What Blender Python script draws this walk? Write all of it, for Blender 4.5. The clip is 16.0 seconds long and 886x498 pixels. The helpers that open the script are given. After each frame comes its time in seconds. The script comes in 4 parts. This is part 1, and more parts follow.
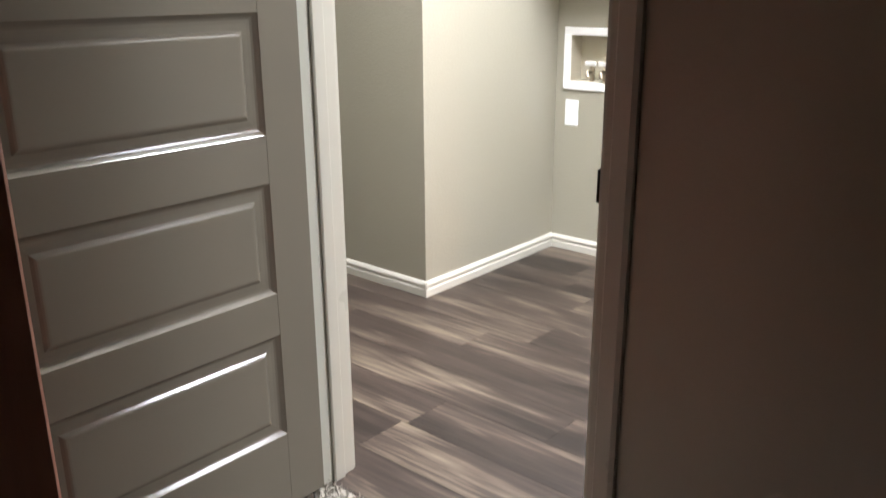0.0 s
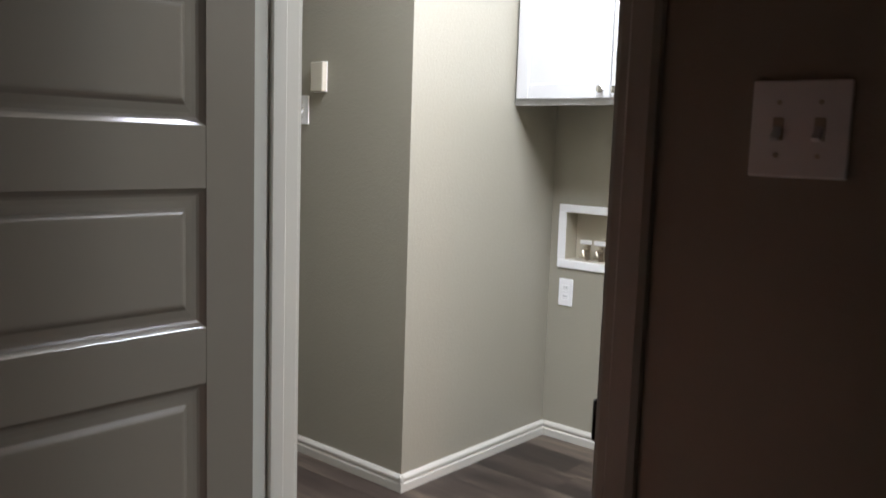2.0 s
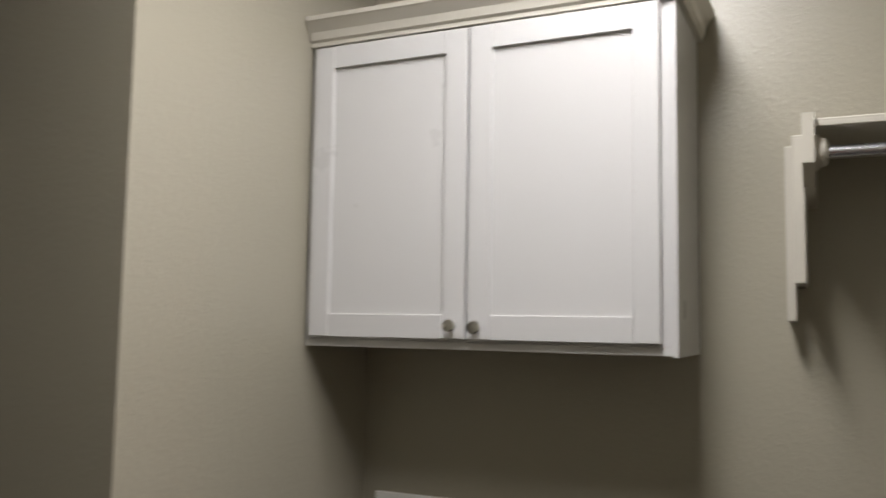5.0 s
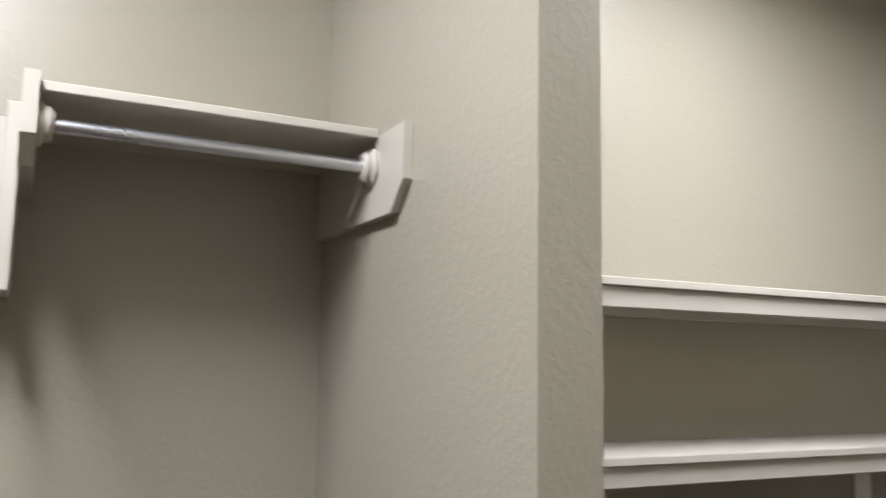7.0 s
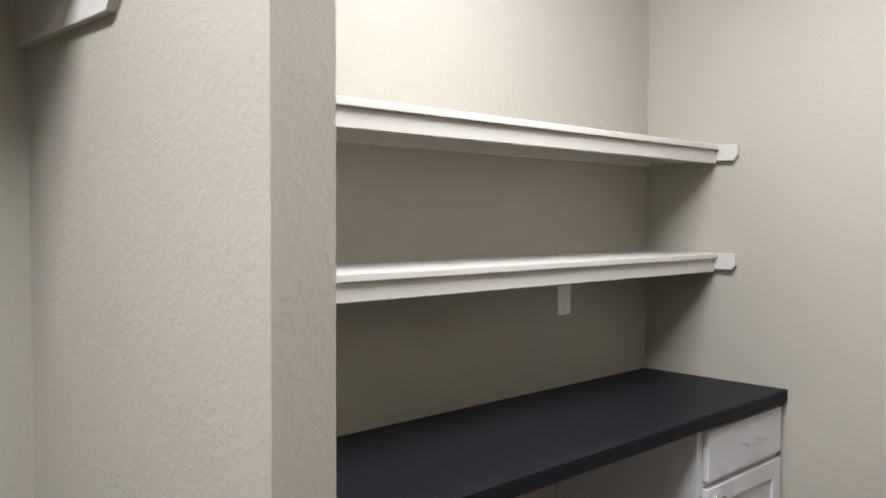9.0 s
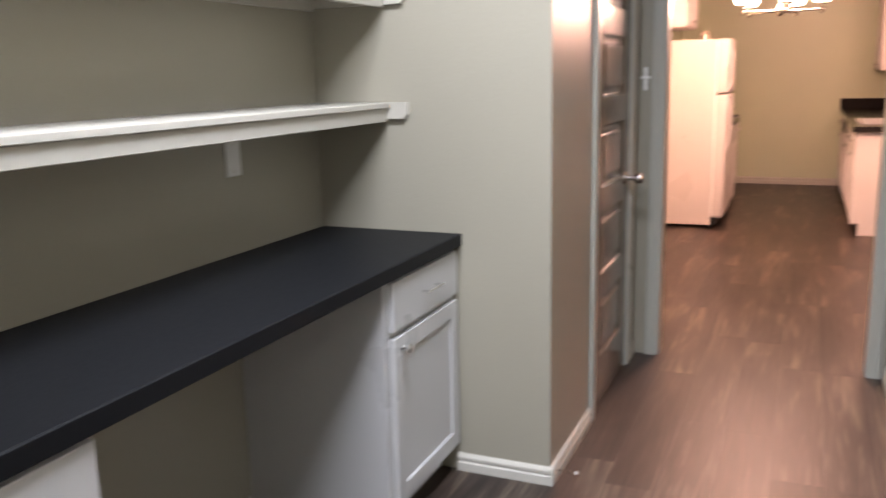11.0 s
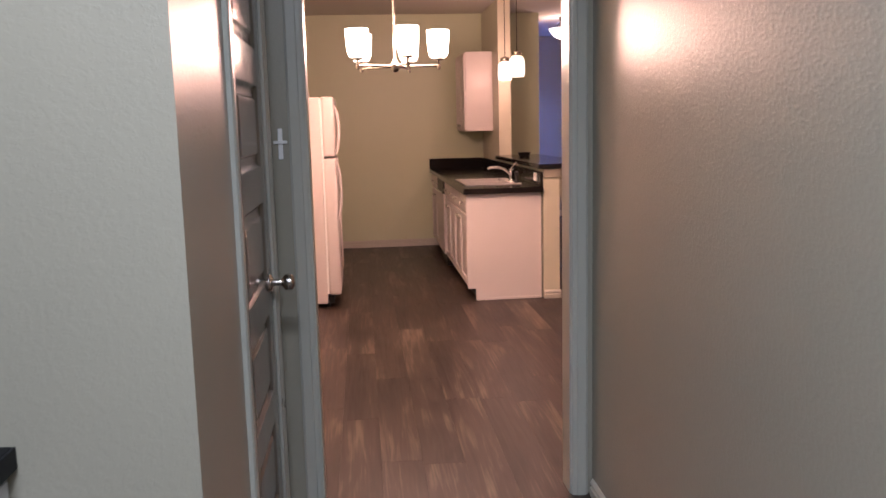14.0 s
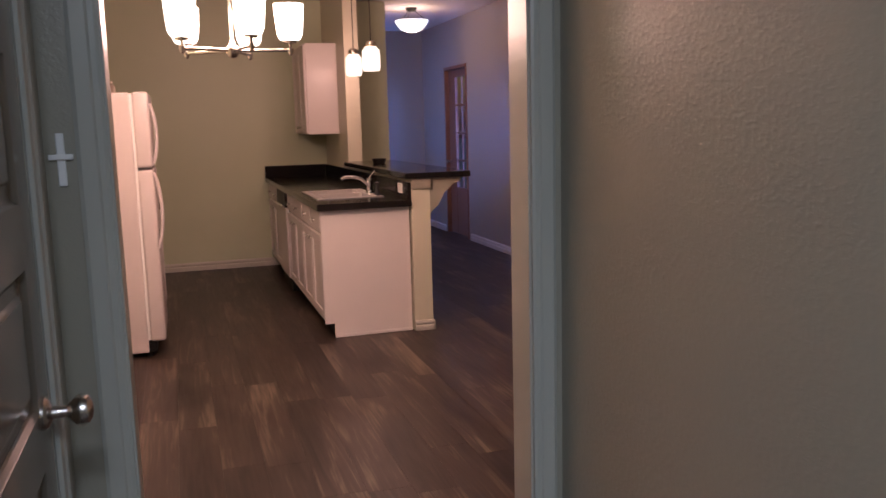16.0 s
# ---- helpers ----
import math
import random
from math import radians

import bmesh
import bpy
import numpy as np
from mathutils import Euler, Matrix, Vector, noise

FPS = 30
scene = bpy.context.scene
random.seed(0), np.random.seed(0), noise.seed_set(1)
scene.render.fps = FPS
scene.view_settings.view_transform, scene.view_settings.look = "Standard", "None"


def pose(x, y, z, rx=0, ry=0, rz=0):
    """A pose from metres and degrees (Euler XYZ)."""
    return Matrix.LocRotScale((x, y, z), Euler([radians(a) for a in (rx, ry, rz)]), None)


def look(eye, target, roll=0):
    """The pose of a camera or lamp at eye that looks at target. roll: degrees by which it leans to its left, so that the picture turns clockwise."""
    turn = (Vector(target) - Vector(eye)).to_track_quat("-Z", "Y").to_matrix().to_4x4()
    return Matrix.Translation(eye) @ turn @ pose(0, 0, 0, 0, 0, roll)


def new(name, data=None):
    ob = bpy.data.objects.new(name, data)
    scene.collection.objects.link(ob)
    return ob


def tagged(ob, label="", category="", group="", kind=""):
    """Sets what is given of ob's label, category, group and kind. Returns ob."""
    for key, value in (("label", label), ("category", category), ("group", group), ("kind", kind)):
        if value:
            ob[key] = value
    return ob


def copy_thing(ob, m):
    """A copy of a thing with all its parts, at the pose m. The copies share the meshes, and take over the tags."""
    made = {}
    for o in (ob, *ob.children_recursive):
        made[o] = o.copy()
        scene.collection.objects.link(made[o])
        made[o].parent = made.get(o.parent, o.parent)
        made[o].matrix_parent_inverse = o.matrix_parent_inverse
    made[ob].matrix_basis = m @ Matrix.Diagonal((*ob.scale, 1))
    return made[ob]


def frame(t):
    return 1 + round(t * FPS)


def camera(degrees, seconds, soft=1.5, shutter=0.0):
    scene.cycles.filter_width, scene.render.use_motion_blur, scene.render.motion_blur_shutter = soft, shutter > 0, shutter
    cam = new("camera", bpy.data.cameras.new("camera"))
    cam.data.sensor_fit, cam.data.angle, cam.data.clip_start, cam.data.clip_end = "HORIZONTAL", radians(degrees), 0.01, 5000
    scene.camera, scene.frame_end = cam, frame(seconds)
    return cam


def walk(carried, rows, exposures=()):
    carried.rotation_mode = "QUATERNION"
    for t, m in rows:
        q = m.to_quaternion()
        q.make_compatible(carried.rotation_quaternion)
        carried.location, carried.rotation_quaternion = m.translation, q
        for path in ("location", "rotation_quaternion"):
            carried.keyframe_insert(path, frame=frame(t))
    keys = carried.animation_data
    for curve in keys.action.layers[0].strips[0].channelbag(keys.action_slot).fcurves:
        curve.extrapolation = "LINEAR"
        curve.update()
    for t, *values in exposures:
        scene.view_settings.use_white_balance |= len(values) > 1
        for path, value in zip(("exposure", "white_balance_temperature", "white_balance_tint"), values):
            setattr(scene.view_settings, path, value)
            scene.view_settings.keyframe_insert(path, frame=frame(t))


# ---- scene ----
# ---- the walk: seconds, eye, target, roll ----
PATH = [
    (0, (2.236, -1.291, 1.277), (0.985, 0.144, 0.665), -0.4),
    (0.5, (2.246, -1.285, 1.259), (1.018, 0.124, 0.549), -0.9),
    (1, (2.256, -1.265, 1.271), (1.01, 0.189, 0.692), 1.0),
    (1.5, (2.205, -1.19, 1.286), (0.914, 0.294, 0.925), 1.3),
    (2, (2.087, -1.048, 1.308), (0.787, 0.453, 1.063), 1.9),
    (2.5, (1.922, -0.896, 1.343), (0.605, 0.604, 1.217), 1.7),
    (3, (1.762, -0.755, 1.367), (0.41, 0.719, 1.318), 2.0),
    (3.2, (1.688, -0.684, 1.377), (0.325, 0.779, 1.37), 2.2),
    (5.3, (1.190, 0.068, 1.560), (0.590, 1.966, 1.760), 0.9),
    (5.5, (1.178, 0.128, 1.566), (0.765, 2.072, 1.780), 1.0),
    (6, (1.186, 0.265, 1.589), (1.255, 2.248, 1.834), 0.7),
    (6.5, (1.202, 0.344, 1.541), (1.753, 2.242, 1.848), 0.4),
    (7, (1.218, 0.350, 1.538), (2.095, 2.128, 1.805), 1.0),
    (7.5, (1.193, 0.342, 1.516), (2.308, 1.984, 1.763), 0.6),
    (8, (1.209, 0.359, 1.519), (2.459, 1.912, 1.675), 0.8),
    (8.5, (1.220, 0.352, 1.487), (2.556, 1.840, 1.538), 0.9),
    (8.7, (1.222, 0.346, 1.478), (2.575, 1.822, 1.462), 0.8),
    (10.8, (1.326, 0.452, 1.438), (3.057, 1.362, 1.021), -2.0),
    (11, (1.369, 0.468, 1.434), (3.165, 1.248, 1.025), -1.3),
    (11.5, (1.473, 0.553, 1.431), (3.39, 0.986, 1.064), -0.8),
    (12, (1.559, 0.685, 1.462), (3.52, 0.918, 1.141), -2.1),
    (12.5, (1.664, 0.786, 1.464), (3.636, 0.883, 1.145), -3.2),
    (13, (1.913, 0.816, 1.45), (3.886, 0.744, 1.128), -1.4),
    (13.5, (2.198, 0.857, 1.453), (4.169, 0.728, 1.138), -0.8),
    (14, (2.511, 0.906, 1.444), (4.481, 0.721, 1.151), -1.4),
    (14.5, (2.753, 0.933, 1.444), (4.706, 0.636, 1.129), -0.7),
    (15, (3.031, 0.914, 1.443), (4.969, 0.528, 1.135), 0.3),
    (15.5, (3.33, 0.926, 1.446), (5.248, 0.438, 1.158), -0.4),
    (16, (3.654, 0.963, 1.447), (5.542, 0.372, 1.149), -1.5),
]
cam = camera(55.9, 16.0, shutter=0.4)
EXPOSURES = [
    (0.0, 1.28, 5950, 11),
    (0.5, 1.38, 5950, 11),
    (1.0, 1.36, 5950, 12),
    (1.5, 0.88, 5800, 12),
    (2.0, 0.32, 5700, 12),
    (2.5, -0.38, 6200, 14),
    (3.2, -0.88, 6500, 14),
    (5.3, -1.12, 6400, 13),
    (6.5, -0.62, 6150, 14),
    (8.0, 0.10, 5800, 16),
    (8.7, 0.2, 5800, 17),
    (10.8, 0.40, 5750, 15),
    (12.0, -0.10, 5300, 12),
    (14.0, -0.27, 5300, 14),
    (16.0, -0.78, 5150, 12),
]
walk(cam, [(t, look(e, g, r)) for t, e, g, r in PATH], EXPOSURES)

# ---- world: dusk sky seen through the glazed door ----
world = bpy.data.worlds.new("dusk")
scene.world = world
world.use_nodes = True
wn = world.node_tree
sky = wn.nodes.new("ShaderNodeTexSky")
sky.sky_type = "NISHITA"
sky.sun_disc = False
sky.sun_elevation = radians(1.0)
sky.sun_rotation = radians(200)
wn.links.new(sky.outputs[0], wn.nodes["Background"].inputs[0])
wn.nodes["Background"].inputs[1].default_value = 0.15


def lamp(name, kind, m, energy, colour, size=0.1, size_y=None, spread=None):
    data = bpy.data.lights.new(name, kind)
    data.energy, data.color = energy, colour
    if kind == "AREA":
        data.size = size
        if size_y:
            data.shape, data.size_y = "RECTANGLE", size_y
        else:
            data.shape = "DISK"
        if spread:
            data.spread = radians(spread)
    else:
        data.shadow_soft_size = size
    ob = new(name, data)
    ob.matrix_world = m
    return ob


HALL = (0.985, 0.965, 0.945)
WARM = (1.0, 0.485, 0.31)
HC = 2.88          # hall ceiling
KC = 2.74          # kitchen and living room ceiling
HALL_LAMPS = [(0.84, 0.99, 90), (2.74, 1.10, 90)]    # long flush fixtures: centre and turn
for (lx, ly, turn), watts in zip(HALL_LAMPS, (76, 70)):
    lamp("hall_light", "AREA", pose(lx, ly, HC - 0.082, 0, 0, turn), watts, HALL, 0.98, 0.26, spread=172)
CHAND = (7.8, 0.68)
lamp("chandelier_glow", "POINT", pose(CHAND[0], CHAND[1], 2.02), 110, WARM, 0.16)
lamp("chandelier_uplight", "AREA", pose(CHAND[0], CHAND[1], 2.07, 180), 190, WARM, 0.6)
PENDANTS = [(10.17, -0.53, 2.05), (10.98, -0.56, 2.06)]
for px, py, pz in PENDANTS:
    lamp("pendant_glow", "POINT", pose(px, py, pz - 0.10), 15, WARM, 0.05)
BOWL = (13.0, -1.66)
lamp("bowl_glow", "POINT", pose(BOWL[0], BOWL[1], 2.45), 18, WARM, 0.12)
# unseen window added in the living room's return wall, for blue dusk daylight
RW0, RW1 = 13.3, 14.9
lamp("unseen_window_daylight", "AREA", pose((RW0 + RW1) / 2, -1.262, 1.45, 90, 0, 0), 120, (0.27, 0.36, 1.0), 1.45, 1.15)
# the last glow of the dusk sky, low and wide, on the yard
dusk = lamp("dusk_sun", "SUN", look((0, 0, 0), (1.0, 0.42, -0.12)), 4.0, (0.27, 0.36, 1.0))
dusk.data.angle = radians(35)


# ---- materials ----
def mat(name, colour, rough=0.5, metal=0.0, bump=0.0, bump_scale=200.0, var=0.08, var_scale=3.0, stretch=(1, 1, 1), spec=0.5, dist=0.002, coat=0.0):
    m = bpy.data.materials.new(name)
    m.use_nodes = True
    nt = m.node_tree
    b = nt.nodes["Principled BSDF"]
    b.inputs["Roughness"].default_value = rough
    b.inputs["Metallic"].default_value = metal
    b.inputs["Specular IOR Level"].default_value = spec
    b.inputs["Coat Weight"].default_value = coat
    tc = nt.nodes.new("ShaderNodeTexCoord")
    mp = nt.nodes.new("ShaderNodeMapping")
    mp.inputs["Scale"].default_value = stretch
    nt.links.new(tc.outputs["Object"], mp.inputs["Vector"])
    n1 = nt.nodes.new("ShaderNodeTexNoise")
    n1.inputs["Scale"].default_value = var_scale
    n1.inputs["Detail"].default_value = 6
    nt.links.new(mp.outputs[0], n1.inputs["Vector"])
    mix = nt.nodes.new("ShaderNodeMix")
    mix.data_type = "RGBA"
    mix.inputs[6].default_value = (*[c * (1 - var) for c in colour], 1)
    mix.inputs[7].default_value = (*[min(1, c * (1 + var)) for c in colour], 1)
    nt.links.new(n1.outputs[0], mix.inputs[0])
    nt.links.new(mix.outputs[2], b.inputs["Base Color"])
    rr = nt.nodes.new("ShaderNodeMapRange")
    rr.inputs[3].default_value = max(0.02, rough - 0.08)
    rr.inputs[4].default_value = min(1, rough + 0.08)
    nt.links.new(n1.outputs[0], rr.inputs[0])
    nt.links.new(rr.outputs[0], b.inputs["Roughness"])
    if bump:
        n2 = nt.nodes.new("ShaderNodeTexNoise")
        n2.inputs["Scale"].default_value = bump_scale
        n2.inputs["Detail"].default_value = 3
        nt.links.new(mp.outputs[0], n2.inputs["Vector"])
        bp = nt.nodes.new("ShaderNodeBump")
        bp.inputs["Strength"].default_value = bump
        bp.inputs["Distance"].default_value = dist
        nt.links.new(n2.outputs[0], bp.inputs["Height"])
        nt.links.new(bp.outputs[0], b.inputs["Normal"])
    return m


def wall_paint(name, colour, rough=0.42, strength=0.35):
    """Satin paint over a knocked-down plaster texture: low blobs and fine orange peel."""
    m = mat(name, colour, rough, 0, 0, var=0.035, var_scale=1.3)
    nt = m.node_tree
    b = nt.nodes["Principled BSDF"]
    tc = [n for n in nt.nodes if n.type == "TEX_COORD"][0]
    a = nt.nodes.new("ShaderNodeTexNoise")
    a.inputs["Scale"].default_value = 75
    a.inputs["Detail"].default_value = 4
    a.inputs["Roughness"].default_value = 0.6
    ramp = nt.nodes.new("ShaderNodeMapRange")
    ramp.interpolation_type = "SMOOTHSTEP"
    ramp.inputs[1].default_value, ramp.inputs[2].default_value = 0.44, 0.60
    f = nt.nodes.new("ShaderNodeTexNoise")
    f.inputs["Scale"].default_value = 250
    f.inputs["Detail"].default_value = 2
    add = nt.nodes.new("ShaderNodeMath")
    add.operation = "MULTIPLY_ADD"
    add.inputs[1].default_value = 0.45
    for n in (a, f):
        nt.links.new(tc.outputs["Object"], n.inputs["Vector"])
    nt.links.new(a.outputs[0], ramp.inputs[0])
    nt.links.new(f.outputs[0], add.inputs[0])
    nt.links.new(ramp.outputs[0], add.inputs[2])
    bp = nt.nodes.new("ShaderNodeBump")
    bp.inputs["Strength"].default_value = strength
    bp.inputs["Distance"].default_value = 0.0016
    nt.links.new(add.outputs[0], bp.inputs["Height"])
    nt.links.new(bp.outputs[0], b.inputs["Normal"])
    return m


def plank_material():
    """Grey-brown vinyl plank: long grain streaks, cloudy light patches, a tone of its own for each plank."""
    m = bpy.data.materials.new("vinyl_plank")
    m.use_nodes = True
    nt = m.node_tree
    L = nt.links.new
    b = nt.nodes["Principled BSDF"]
    tc = nt.nodes.new("ShaderNodeTexCoord")
    oi = nt.nodes.new("ShaderNodeObjectInfo")
    off = nt.nodes.new("ShaderNodeVectorMath")
    off.operation = "MULTIPLY_ADD"
    off.inputs[1].default_value = (1, 1, 1)
    comb = nt.nodes.new("ShaderNodeCombineXYZ")
    k = nt.nodes.new("ShaderNodeMath")
    k.operation = "MULTIPLY"
    k.inputs[1].default_value = 57.0
    L(oi.outputs["Random"], k.inputs[0])
    L(k.outputs[0], comb.inputs[0])
    L(k.outputs[0], comb.inputs[1])
    L(tc.outputs["Object"], off.inputs[0])
    L(comb.outputs[0], off.inputs[2])

    def grain(scale, stretch, detail, dist=0.0):
        mp = nt.nodes.new("ShaderNodeMapping")
        mp.inputs["Scale"].default_value = stretch
        L(off.outputs[0], mp.inputs["Vector"])
        n = nt.nodes.new("ShaderNodeTexNoise")
        n.inputs["Scale"].default_value = scale
        n.inputs["Detail"].default_value = detail
        n.inputs["Distortion"].default_value = dist
        L(mp.outputs[0], n.inputs["Vector"])
        return n
    fine = grain(95, (0.035, 1, 1), 6)
    broad = grain(25, (0.06, 1, 1), 6, 1.6)
    cloud = grain(2.6, (0.35, 1.6, 1), 3, 0.8)
    ramp = nt.nodes.new("ShaderNodeValToRGB")
    e = ramp.color_ramp.elements
    e[0].position, e[0].color = 0.34, (0.017, 0.0125, 0.010, 1)
    e[1].position, e[1].color = 0.70, (0.19, 0.150, 0.106, 1)
    e2 = e.new(0.5)
    e2.color = (0.044, 0.0315, 0.025, 1)
    s = nt.nodes.new("ShaderNodeMath")
    s.operation = "MULTIPLY_ADD"
    s.inputs[1].default_value = 0.24
    L(fine.outputs[0], s.inputs[0])
    s2 = nt.nodes.new("ShaderNodeMath")
    s2.operation = "MULTIPLY_ADD"
    s2.inputs[1].default_value = 0.36
    L(broad.outputs[0], s2.inputs[0])
    s3 = nt.nodes.new("ShaderNodeMath")
    s3.operation = "MULTIPLY_ADD"
    s3.inputs[1].default_value = 0.56
    s3.inputs[2].default_value = -0.125
    L(cloud.outputs[0], s3.inputs[0])
    L(s3.outputs[0], s2.inputs[2])
    L(s2.outputs[0], s.inputs[2])
    tone = nt.nodes.new("ShaderNodeMath")
    tone.operation = "MULTIPLY_ADD"
    tone.inputs[1].default_value = 0.02
    L(oi.outputs["Random"], tone.inputs[0])
    L(s.outputs[0], tone.inputs[2])
    L(tone.outputs[0], ramp.inputs[0])
    L(ramp.outputs[0], b.inputs["Base Color"])
    b.inputs["Specular IOR Level"].default_value = 0.3
    rg = nt.nodes.new("ShaderNodeMapRange")
    rg.inputs[3].default_value, rg.inputs[4].default_value = 0.32, 0.50
    L(fine.outputs[0], rg.inputs[0])
    L(rg.outputs[0], b.inputs["Roughness"])
    bp = nt.nodes.new("ShaderNodeBump")
    bp.inputs["Strength"].default_value = 0.25
    bp.inputs["Distance"].default_value = 0.0008
    L(fine.outputs[0], bp.inputs["Height"])
    L(bp.outputs[0], b.inputs["Normal"])
    return m


def glow(name, colour, strength):
    m = bpy.data.materials.new(name)
    m.use_nodes = True
    b = m.node_tree.nodes["Principled BSDF"]
    b.inputs["Base Color"].default_value = (0.9, 0.88, 0.84, 1)
    b.inputs["Roughness"].default_value = 0.35
    b.inputs["Emission Color"].default_value = (*colour, 1)
    b.inputs["Emission Strength"].default_value = strength
    return m


def glass(name, colour=(1, 1, 1), rough=0.02):
    m = bpy.data.materials.new(name)
    m.use_nodes = True
    b = m.node_tree.nodes["Principled BSDF"]
    b.inputs["Base Color"].default_value = (*colour, 1)
    b.inputs["Roughness"].default_value = rough
    b.inputs["Transmission Weight"].default_value = 1.0
    b.inputs["IOR"].default_value = 1.45
    return m


# One cream paint: WALL is darkened to deepen shade, KWALL lightened for kitchen light.
WALL = wall_paint("wall_paint_cream_darkened", (0.318, 0.297, 0.236), 0.32, 0.17)
KWALL = wall_paint("wall_paint_cream_brightened", (0.56, 0.60, 0.42), 0.33, 0.20)
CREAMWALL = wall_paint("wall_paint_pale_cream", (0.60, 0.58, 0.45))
CEIL = wall_paint("ceiling_paint", (0.60, 0.58, 0.53), 0.8, 0.6)
TRIM = mat("trim_paint", (0.53, 0.51, 0.45), 0.32, var=0.03, bump=0.05, bump_scale=90)
CASING = mat("casing_paint", (0.42, 0.415, 0.36), 0.30, var=0.03, bump=0.05, bump_scale=90)
DOOR = mat("door_paint", (0.152, 0.134, 0.105), 0.19, var=0.03, bump=0.06, bump_scale=60)
WHITE = mat("white_lacquer", (0.50, 0.497, 0.49), 0.30, var=0.02, bump=0.04, bump_scale=120)
WHITEK = mat("white_kitchen_paint", (0.68, 0.625, 0.605), 0.34, var=0.03, bump=0.04, bump_scale=120)
SHELF = mat("shelf_paint", (0.44, 0.418, 0.36), 0.36, var=0.03, bump=0.06, bump_scale=80)
PLASTIC = mat("white_plastic", (0.84, 0.835, 0.82), 0.35, var=0.01)
IVORY = mat("ivory_plastic", (0.52, 0.48, 0.38), 0.4, var=0.01)
FRIDGE = mat("fridge_enamel", (0.62, 0.57, 0.56), 0.30, var=0.015, bump=0.08, bump_scale=260, dist=0.0006)
BLACKTOP = mat("black_laminate", (0.008, 0.0085, 0.0098), 0.5, var=0.3, var_scale=160, bump=0.12, bump_scale=400, dist=0.0005, spec=0.12)
GRANITE = mat("black_granite", (0.012, 0.011, 0.011), 0.12, var=0.7, var_scale=240, spec=0.16)
NICKEL = mat("brushed_nickel", (0.62, 0.58, 0.53), 0.24, 1.0, var=0.05)
CHROME = mat("chrome", (0.72, 0.72, 0.72), 0.08, 1.0, var=0.02)
STEEL = mat("stainless_steel", (0.66, 0.64, 0.62), 0.36, 1.0, var=0.06, stretch=(1, 20, 1), var_scale=20)
RODSTEEL = mat("galvanised_rod", (0.66, 0.68, 0.72), 0.28, 1.0, var=0.06)
BRASS = mat("valve_brass", (0.52, 0.46, 0.37), 0.3, 1.0, var=0.1)
DARK = mat("dark_metal", (0.02, 0.018, 0.016), 0.45, 0.6, var=0.1)
RUBBER = mat("black_rubber", (0.02, 0.02, 0.02), 0.6, var=0.1)
REDWOOD = mat("red_brown_wood", (0.42, 0.185, 0.125), 0.5, var=0.25, var_scale=12, stretch=(6, 6, 0.5), bump=0.1)
BROWNWOOD = mat("brown_door_wood", (0.20, 0.10, 0.055), 0.4, var=0.2, var_scale=10, stretch=(6, 6, 0.5), bump=0.08)
CARPET = mat("carpet_pile", (0.275, 0.25, 0.212), 0.95, var=0.28, var_scale=95, bump=0.6, bump_scale=120, spec=0.1, dist=0.01)
PLANK = plank_material()
SUBFLOOR = mat("subfloor", (0.05, 0.042, 0.036), 0.8, var=0.1)
SHADE = glow("opal_glass_lit", (1.0, 0.70, 0.46), 14.0)
JAR = glow("jar_glass_lit", (1.0, 0.70, 0.45), 3.0)
BOWLGLASS = glow("alabaster_bowl_lit", (1.0, 0.78, 0.55), 4.0)
LENS = glow("lamp_lens_lit", (1.0, 0.93, 0.82), 6.0)
PANE = glass("window_glass")
LEAF = mat("tree_leaf", (0.05, 0.07, 0.03), 0.7, var=0.4)
GROUND = mat("yard_ground", (0.10, 0.10, 0.06), 0.9, var=0.4)


# ---- mesh helpers ----
def bm_box(x0, x1, y0, y1, z0, z1, bevel=0.0, seg=1, bm=None):
    own = bm is None
    bm = bm or bmesh.new()
    r = bmesh.ops.create_cube(bm, size=1)
    vs = r["verts"]
    for v in vs:
        v.co = Vector(((x0 + x1) / 2 + v.co.x * (x1 - x0), (y0 + y1) / 2 + v.co.y * (y1 - y0), (z0 + z1) / 2 + v.co.z * (z1 - z0)))
    if bevel:
        es = list({e for v in vs for e in v.link_edges})
        bmesh.ops.bevel(bm, geom=es, offset=bevel, segments=seg, profile=0.5, affect="EDGES")
    return bm


def bm_lathe(profile, n=24, axis="Z", at=(0, 0, 0), bm=None):
    """A turned body from (radius, height) pairs, closed at both ends."""
    bm = bm or bmesh.new()
    rings = []
    for r, h in profile:
        ring = []
        for i in range(n):
            a = 2 * math.pi * i / n
            p = (r * math.cos(a), r * math.sin(a), h)
            if axis == "Y":
                p = (p[0], p[2], p[1])
            elif axis == "X":
                p = (p[2], p[0], p[1])
            ring.append(bm.verts.new(Vector(p) + Vector(at)))
        rings.append(ring)
    for a, b in zip(rings, rings[1:]):
        for i in range(n):
            bm.faces.new((a[i], a[(i + 1) % n], b[(i + 1) % n], b[i]))
    bm.faces.new(list(reversed(rings[0])))
    bm.faces.new(rings[-1])
    bmesh.ops.recalc_face_normals(bm, faces=bm.faces)
    return bm


